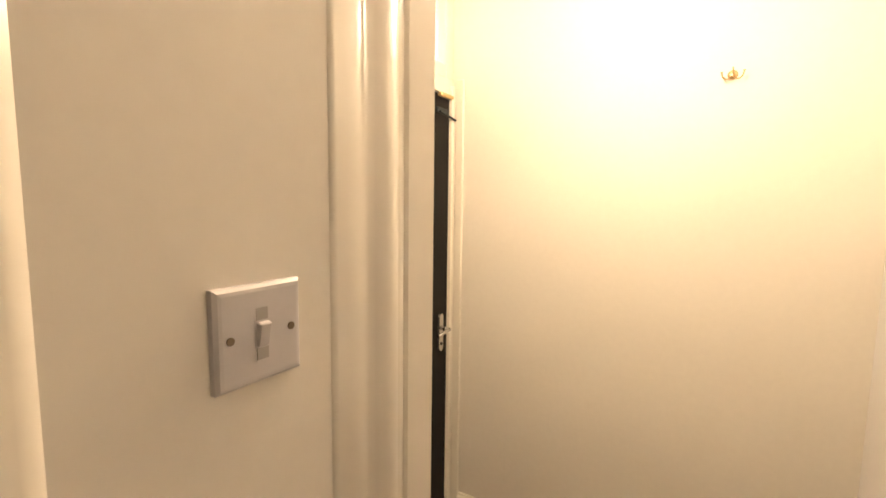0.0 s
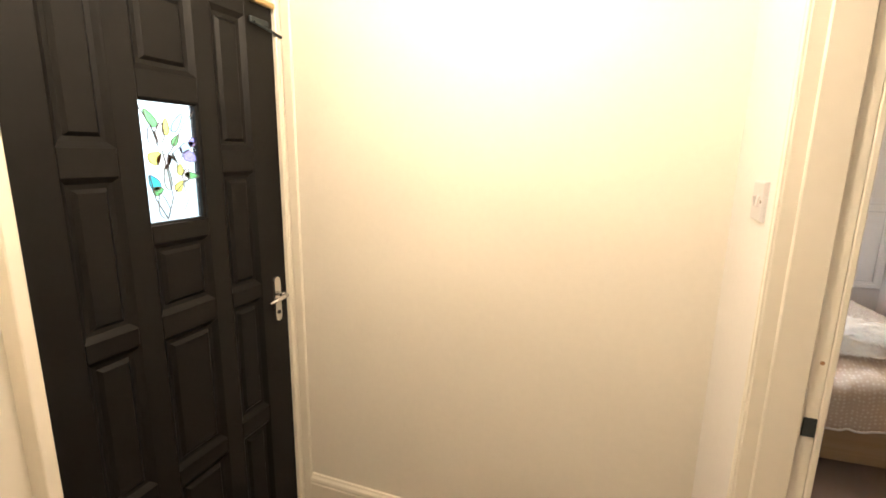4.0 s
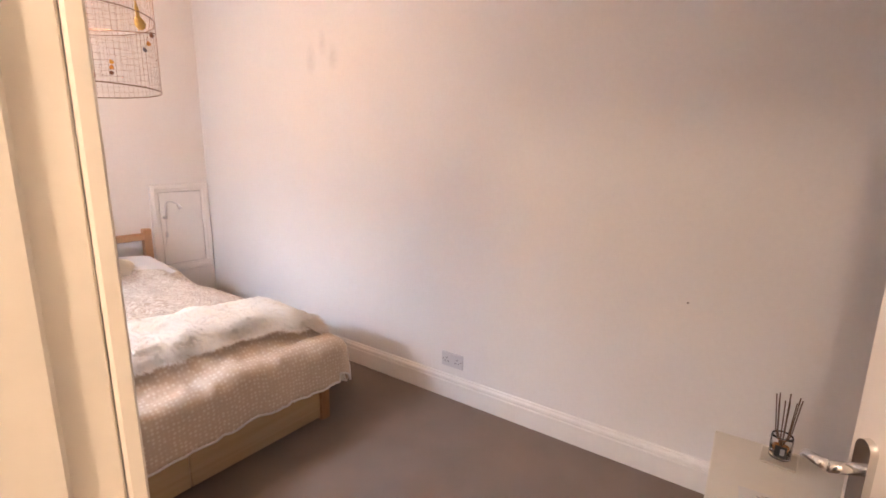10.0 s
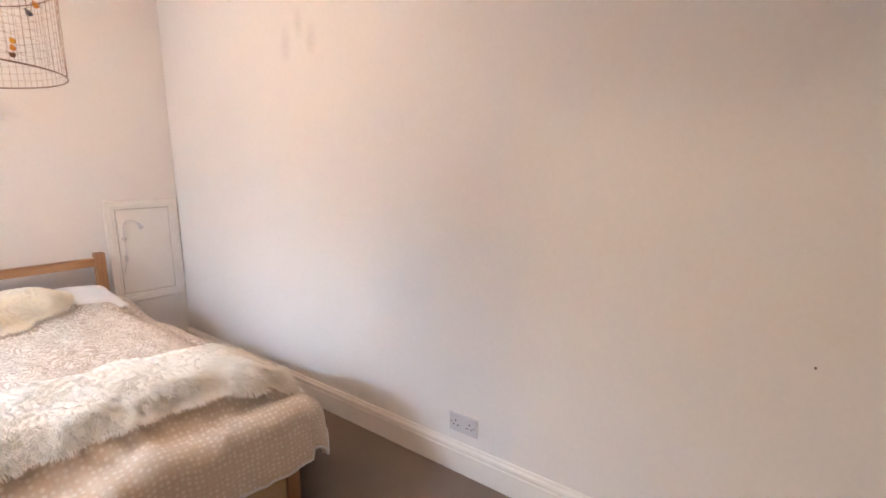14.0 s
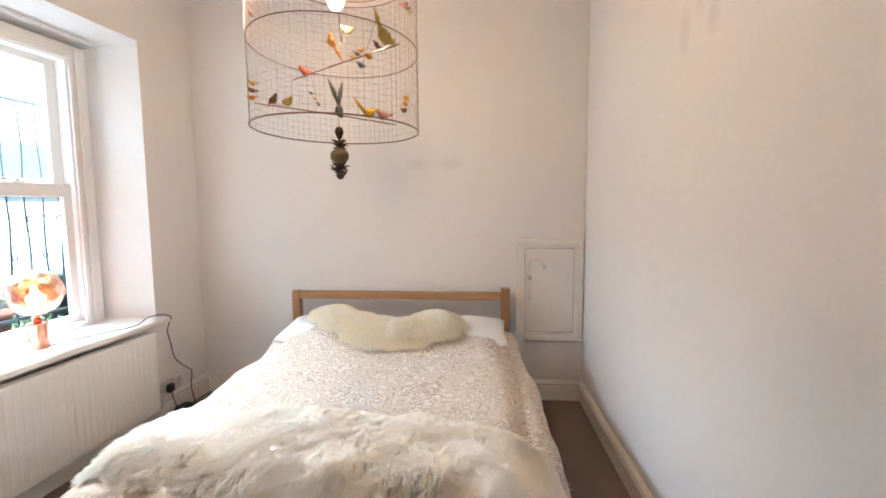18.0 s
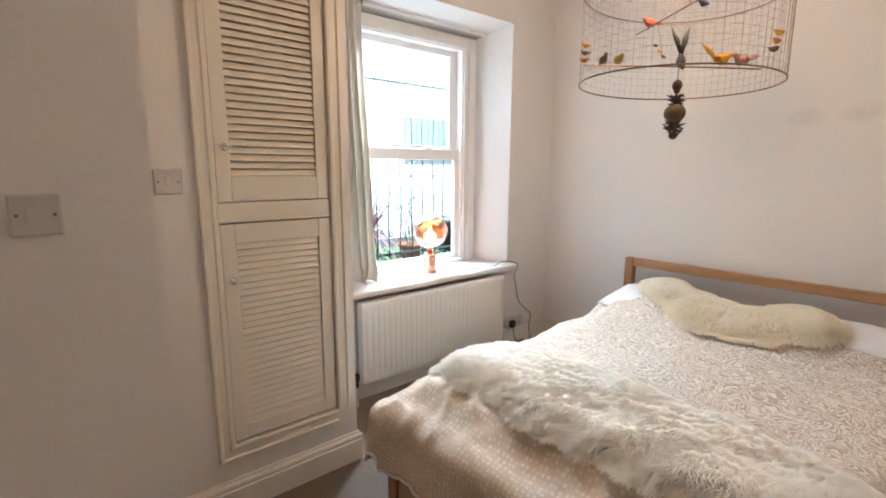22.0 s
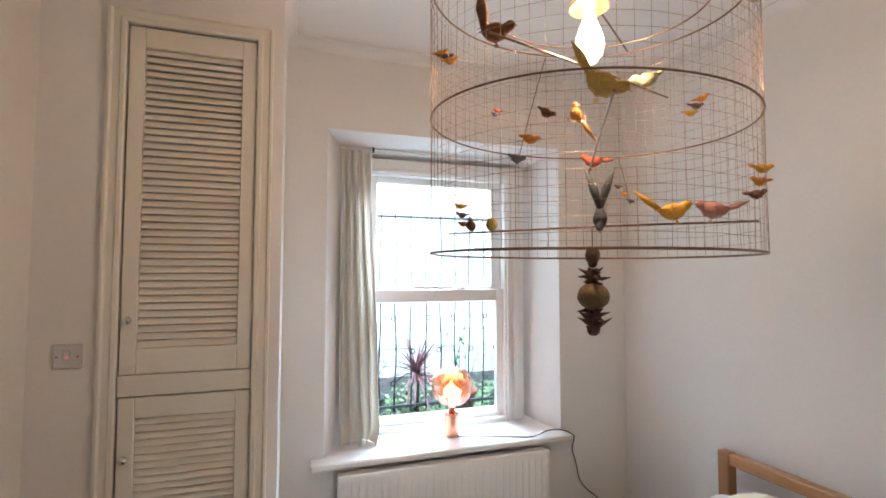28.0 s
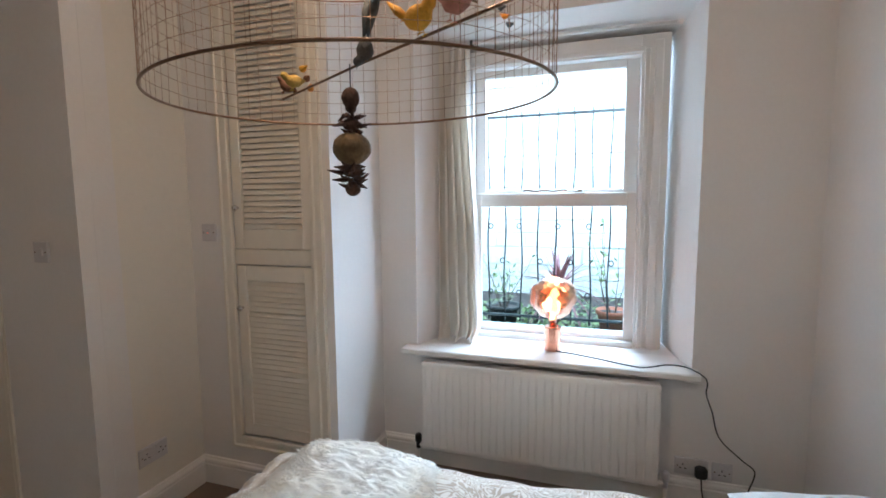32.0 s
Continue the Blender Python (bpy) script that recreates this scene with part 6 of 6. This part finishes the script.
for z, n, r in ((1.625, 6, 0.036), (1.610, 6, 0.046), (1.598, 5, 0.030), (1.536, 6, 0.036), (1.522, 7, 0.048), (1.510, 6, 0.050), (1.500, 5, 0.034)):
    for k in range(n):
        a = 2 * math.pi * k / n + rp.uniform(-0.4, 0.4)
        ln = 0.80 * r * rp.uniform(0.6, 1.25)
        bm = bmesh.new()
        c, s = math.cos(a), math.sin(a)
        tube(bm, [(0.004 * c, 0.004 * s, z), (ln * 0.5 * c, ln * 0.5 * s, z + rp.uniform(-0.004, 0.006)), (ln * c, ln * s, z + rp.uniform(-0.008, 0.012))], 1, 5, radii=[0.003, 0.0048, 0.0010])
        part("petal", bm, M_POD, drop, smooth=True)


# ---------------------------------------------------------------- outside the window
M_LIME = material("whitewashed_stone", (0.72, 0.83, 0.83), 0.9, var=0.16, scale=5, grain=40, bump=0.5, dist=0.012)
M_SOIL = material("dark_soil", (0.13, 0.12, 0.11), 0.95, var=0.4, scale=20, grain=120, bump=1.0, dist=0.02)
M_PAVE = material("yard_paving", (0.30, 0.30, 0.29), 0.9, var=0.2, scale=3, grain=60, bump=0.3, dist=0.006)
M_TERRA = material("terracotta", (0.36, 0.14, 0.08), 0.8, var=0.15, scale=12, grain=120, bump=0.2)
M_POTG = material("dark_green_plastic", (0.025, 0.04, 0.04), 0.45, var=0.2)


def leaf_material(name, a, b):
    m = bpy.data.materials.new(name)
    m.use_nodes = True
    nt = m.node_tree
    p = nt.nodes["Principled BSDF"]
    p.inputs["Roughness"].default_value = 0.5
    g = nt.nodes.new("ShaderNodeNewGeometry")
    r = nt.nodes.new("ShaderNodeValToRGB")
    r.color_ramp.elements[0].color, r.color_ramp.elements[1].color = (*a, 1), (*b, 1)
    nt.links.new(g.outputs["Random Per Island"], r.inputs[0])
    nt.links.new(r.outputs[0], p.inputs["Base Color"])
    return m


M_CORDY = leaf_material("purple_cordyline_leaf", (0.14, 0.05, 0.07), (0.32, 0.18, 0.18))
M_LEAF = leaf_material("green_ivy_leaf", (0.08, 0.15, 0.06), (0.24, 0.34, 0.14))
M_TWIG = material("bare_twig", (0.10, 0.07, 0.05), 0.9)

structure("ground", boxes((-260, 260, -250, 250, -0.40, -0.104)), M_PAVE, "grey paved yard outside", "ground")
ter = structure("planting_terrace", boxes((-2.9, XW - 0.425, 0.7, 4.6, -0.104, 0.60)), M_SOIL, "raised soil bed outside the window", "planting bed")
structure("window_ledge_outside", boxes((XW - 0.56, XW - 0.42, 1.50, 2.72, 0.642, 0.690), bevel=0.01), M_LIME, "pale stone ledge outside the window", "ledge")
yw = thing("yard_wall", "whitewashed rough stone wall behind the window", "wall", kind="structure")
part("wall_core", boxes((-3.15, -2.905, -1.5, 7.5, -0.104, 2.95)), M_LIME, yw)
rs = random.Random(21)
bm = bmesh.new()
box(bm, 0, 0.035, -0.5, 0.5, -0.5, 0.5, bevel=0.012)
stone_meshes = []
for v in range(4):
    bm2 = bm.copy()
    for q in bm2.verts:
        q.co.y += 0.02 * rs.uniform(-1, 1)
        q.co.z += 0.03 * rs.uniform(-1, 1)
        q.co.x += 0.008 * rs.uniform(-1, 1) if q.co.x > 0.01 else 0
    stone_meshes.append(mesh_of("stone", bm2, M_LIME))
bm.free()
z = 0.585
while z < 2.9:
    h = rs.uniform(0.11, 0.17)
    y = 0.2 + rs.uniform(0, 0.2)
    while y < 5.0:
        w = rs.uniform(0.18, 0.40)
        s = new("stone", rs.choice(stone_meshes))
        s.parent = yw
        s.matrix_basis = Matrix.Translation((-2.905, y + w / 2, z + h / 2)) @ Matrix.Diagonal((rs.uniform(0.25, 0.5), w - 0.008, h - 0.008, 1))
        y += w
    z += h
# made-up boards for an unidentified teal shape, placed to fit the camera's view
teal_shape = thing("teal_stand_in", "teal boards standing in for an unidentified teal shape", "wall panel")
M_TEALP = material("teal_boards", (0.17, 0.27, 0.28), 0.6, var=0.15, scale=6, grain=60, bump=0.15)
for k in range(7):
    part("board", boxes((-2.868, -2.845, 3.20 + 0.16 * k, 3.355 + 0.16 * k, 1.46, 1.93), bevel=0.005), M_TEALP, teal_shape)

grille = thing("window_grille", "black wrought iron grille outside the window", "grille", kind="structure")
GX, GP = -1.465, 0.1045
for z, r in ((1.988, 0.008), (0.735, 0.009)):
    part("rail", boxes((GX - r, GX + r, 1.28, 3.02, z - r, z + r), bevel=0.002), M_IRON, grille)
rg = random.Random(3)
for k in range(16):
    y = 1.338 + GP * k
    bm = bmesh.new()
    pts = [(GX + 0.002 * rg.uniform(-1, 1), y + 0.006 * math.sin(k * 2.1 + q * 0.9), 0.70 + 1.325 * q / 14) for q in range(15)]
    tube(bm, pts, 0.0045, 6, radii=[0.0056 - 0.00012 * q for q in range(15)])
    for zz in ((1.31, 0.885) if k % 2 else (1.09,)):
        s = 1 if (k // 2) % 2 else -1
        tube(bm, [(GX + 0.004, y + s * (0.014 - 0.014 * math.cos(a)), zz + 0.016 * math.sin(a)) for a in [2 * math.pi * q / 12 for q in range(12)]], 0.0038, 5, closed=True)
    part("bar", bm, M_IRON, grille, smooth=True)


def pot(name, label, x, y, z, r, h, mat):
    p = thing(name, label, "plant pot", pose(x, y, z), group="pots outside the window")
    bm = bmesh.new()
    lathe(bm, [(r * 0.72, 0), (r * 0.95, h * 0.82), (r * 1.06, h * 0.83), (r * 1.08, h), (r * 0.96, h), (r * 0.92, h * 0.85), (0, h * 0.84)], 24)
    part("pot", bm, mat, p, smooth=True)
    bm = bmesh.new()
    lathe(bm, [(0, h * 0.845), (r * 0.90, h * 0.88), (0, h * 0.90)], 18)
    part("soil", bm, M_SOIL, p)
    return p


def twigs(parent, n, h, spread, seed, mat, leaves=0):
    r = random.Random(seed)
    verts, faces = [], []
    for k in range(n):
        a = r.uniform(0, 6.28)
        bm = bmesh.new()
        p = Vector((0.02 * math.cos(a), 0.02 * math.sin(a), 0))
        pts = [p.copy()]
        d = Vector((math.cos(a) * spread * r.uniform(0.2, 1), math.sin(a) * spread * r.uniform(0.2, 1), 1)).normalized()
        hh = h * r.uniform(0.6, 1.0)
        for q in range(6):
            d = (d + Vector((r.uniform(-0.2, 0.2), r.uniform(-0.2, 0.2), 0.05))).normalized()
            p = p + d * hh / 6
            pts.append(p.copy())
            for j in range(leaves):
                o = Vector((r.uniform(-1, 1), r.uniform(-1, 1), r.uniform(-0.4, 0.8))).normalized()
                s = o.cross(Vector((0, 0, 1))).normalized() * 0.012
                b = p + o * 0.012
                i0 = len(verts)
                verts += [b, b + o * 0.022 + s, b + o * 0.05, b + o * 0.022 - s]
                faces.append((i0, i0 + 1, i0 + 2, i0 + 3))
        tube(bm, pts, 0.003, 5, radii=[0.0035 - 0.0004 * q for q in range(7)])
        part("stem", bm, M_TWIG, parent)
    if verts:
        me = bpy.data.meshes.new("foliage")
        me.from_pydata([tuple(v) for v in verts], [], faces)
        me.materials.append(mat)
        ob = new("foliage", me)
        ob.parent = parent
        tagged(ob, kind="stuff")


p1 = pot("plant_pot", "dark green plastic pot with bare twigs", -1.68, 1.71, 0.600, 0.112, 0.155, M_POTG)
b1 = thing("shrub", "sparse bare shrub growing in the dark pot", "plant", pose(-1.68, 1.71, 0.735))
twigs(b1, 7, 0.42, 0.5, 4, M_LEAF, 2)
p2 = pot("plant_pot", "terracotta pot with a tall bare stem", -1.68, 2.42, 0.600, 0.095, 0.160, M_TERRA)
b2 = thing("shrub", "tall bare stemmed shrub in the terracotta pot", "plant", pose(-1.68, 2.42, 0.735))
twigs(b2, 6, 0.75, 0.35, 8, M_LEAF, 2)
p3 = pot("plant_pot", "black square-shouldered planter beside the grille", -1.72, 2.92, 0.600, 0.17, 0.34, M_POTG)
cord = thing("cordyline", "purple spiky cordyline behind the grille", "plant", pose(-1.75, 2.08, 0.60))
rc = random.Random(17)
bm = bmesh.new()
tube(bm, [(0, 0, 0), (0.01, 0, 0.16), (0.0, 0.01, 0.30)], 0.02, 8)
part("trunk", bm, M_TWIG, cord)
for k in range(46):
    a, up = rc.uniform(0, 6.28), rc.uniform(-0.25, 1.25)
    ln = rc.uniform(0.26, 0.44)
    d = Vector((math.cos(a) * math.cos(up), math.sin(a) * math.cos(up), math.sin(up)))
    s = d.cross(Vector((0, 0, 1))).normalized()
    bm = bmesh.new()
    rows_ = []
    for q in range(6):
        t = q / 5
        p = Vector((0, 0, 0.28)) + d * ln * t + Vector((0, 0, -0.16 * t * t * (1.1 - up * 0.6)))
        w = 0.014 * (1 - t) ** 0.6 + 0.0008
        rows_.append((bm.verts.new(p - s * w), bm.verts.new(p + Vector((0, 0, -w * 0.4))), bm.verts.new(p + s * w)))
    for r0, r1 in zip(rows_, rows_[1:]):
        bm.faces.new((r0[0], r0[1], r1[1], r1[0]))
        bm.faces.new((r0[1], r0[2], r1[2], r1[1]))
    part("leaf", bm, M_CORDY, cord)
ivy = thing("ground_ivy", "low green ivy covering the soil bed", "plant", kind="stuff")
verts, faces = [], []
ri = random.Random(31)
for k in range(1400):
    y, x = ri.uniform(1.1, 3.4), ri.uniform(-2.3, -1.55)
    z = 0.61 + 0.16 * max(0, noise.noise(Vector((x * 3, y * 3, 9)))) * ri.random()
    o = Vector((ri.uniform(-1, 1), ri.uniform(-1, 1), ri.uniform(0, 0.8))).normalized()
    s = o.cross(Vector((0, 0, 1))).normalized() * 0.016
    b = Vector((x, y, z))
    i0 = len(verts)
    verts += [b, b + o * 0.02 + s, b + o * 0.045, b + o * 0.02 - s]
    faces.append((i0, i0 + 1, i0 + 2, i0 + 3))
me = bpy.data.meshes.new("foliage")
me.from_pydata([tuple(v) for v in verts], [], faces)
me.materials.append(M_LEAF)
ob = new("foliage", me)
ob.parent = ivy
tagged(ob, kind="stuff")

# ---------------------------------------------------------------- marks on the walls
M_SMUDGE = bpy.data.materials.new("soft_grey_smudge")
M_SMUDGE.use_nodes = True
sn, sl = M_SMUDGE.node_tree.nodes, M_SMUDGE.node_tree.links
sn["Principled BSDF"].inputs["Base Color"].default_value = (0.42, 0.41, 0.43, 1)
sn["Principled BSDF"].inputs["Roughness"].default_value = 0.8
stc, smap, sgrad, snoi, smul = [sn.new("ShaderNode" + k) for k in ("TexCoord", "Mapping", "TexGradient", "TexNoise", "Math")]
smap.inputs["Location"].default_value, smap.inputs["Scale"].default_value = (-1, -1, 0), (2, 2, 0)
sgrad.gradient_type = "SPHERICAL"
snoi.inputs["Scale"].default_value = 30
smul.operation = "MULTIPLY"
soft = sn.new("ShaderNodeMath")
soft.operation = "MULTIPLY"
soft.inputs[1].default_value = 0.22
sl.new(stc.outputs["Generated"], smap.inputs["Vector"])
sl.new(smap.outputs[0], sgrad.inputs[0])
sl.new(stc.outputs["Object"], snoi.inputs["Vector"])
sl.new(sgrad.outputs["Fac"], smul.inputs[0])
sl.new(snoi.outputs[0], smul.inputs[1])
sl.new(smul.outputs[0], soft.inputs[0])
sl.new(soft.outputs[0], sn["Principled BSDF"].inputs["Alpha"])
M_NAIL = material("grey_nail", (0.2, 0.18, 0.16), 0.5, 0.5)
for name, label, x, y, z, ax in (("nail", "small nail in the long wall", xr(-0.361), -0.361, 0.817, 1), ("nail", "small nail in the hall wall", -1.023, 0, 0.828, 0)):
    t = thing(name, label, "nail")
    bm = bmesh.new()
    if ax:
        tube(bm, [(x, y, z), (x - 0.006, y, z + 0.001)], 0.0035, 8)
    else:
        tube(bm, [(x, y, z), (x, y - 0.005, z)], 0.004, 8)
    part("head", bm, M_NAIL if ax else M_TRIM, t)
ms = random.Random(2)
for lab, m, spots in (("faint grey scuffs on the long wall", pose(xr(1.83), 1.83, 2.02, 0, 0, LONG_TURN) @ FACE_NX, ((0.0, 0.06, 0.045, 0.08), (-0.11, -0.035, 0.045, 0.10), (0.10, -0.04, 0.05, 0.08))),
                      ("faint grey scuffs on the headboard wall", AT_HEAD @ pose(-0.97, 0, 1.67) @ FACE_NY, ((0.06, 0.0, 0.12, 0.07), (-0.16, -0.02, 0.10, 0.06)))):
    t = thing("wall_mark", lab, "wall mark", m)
    for u, v, a, b in spots:
        bm = bmesh.new()
        ring = [bm.verts.new((u + a * math.cos(q) * (1 + 0.3 * ms.uniform(-1, 1)), v + b * math.sin(q) * (1 + 0.3 * ms.uniform(-1, 1)), 0.0012)) for q in [2 * math.pi * k / 22 for k in range(22)]]
        bm.faces.new(ring)
        part("smudge", bm, M_SMUDGE, t)
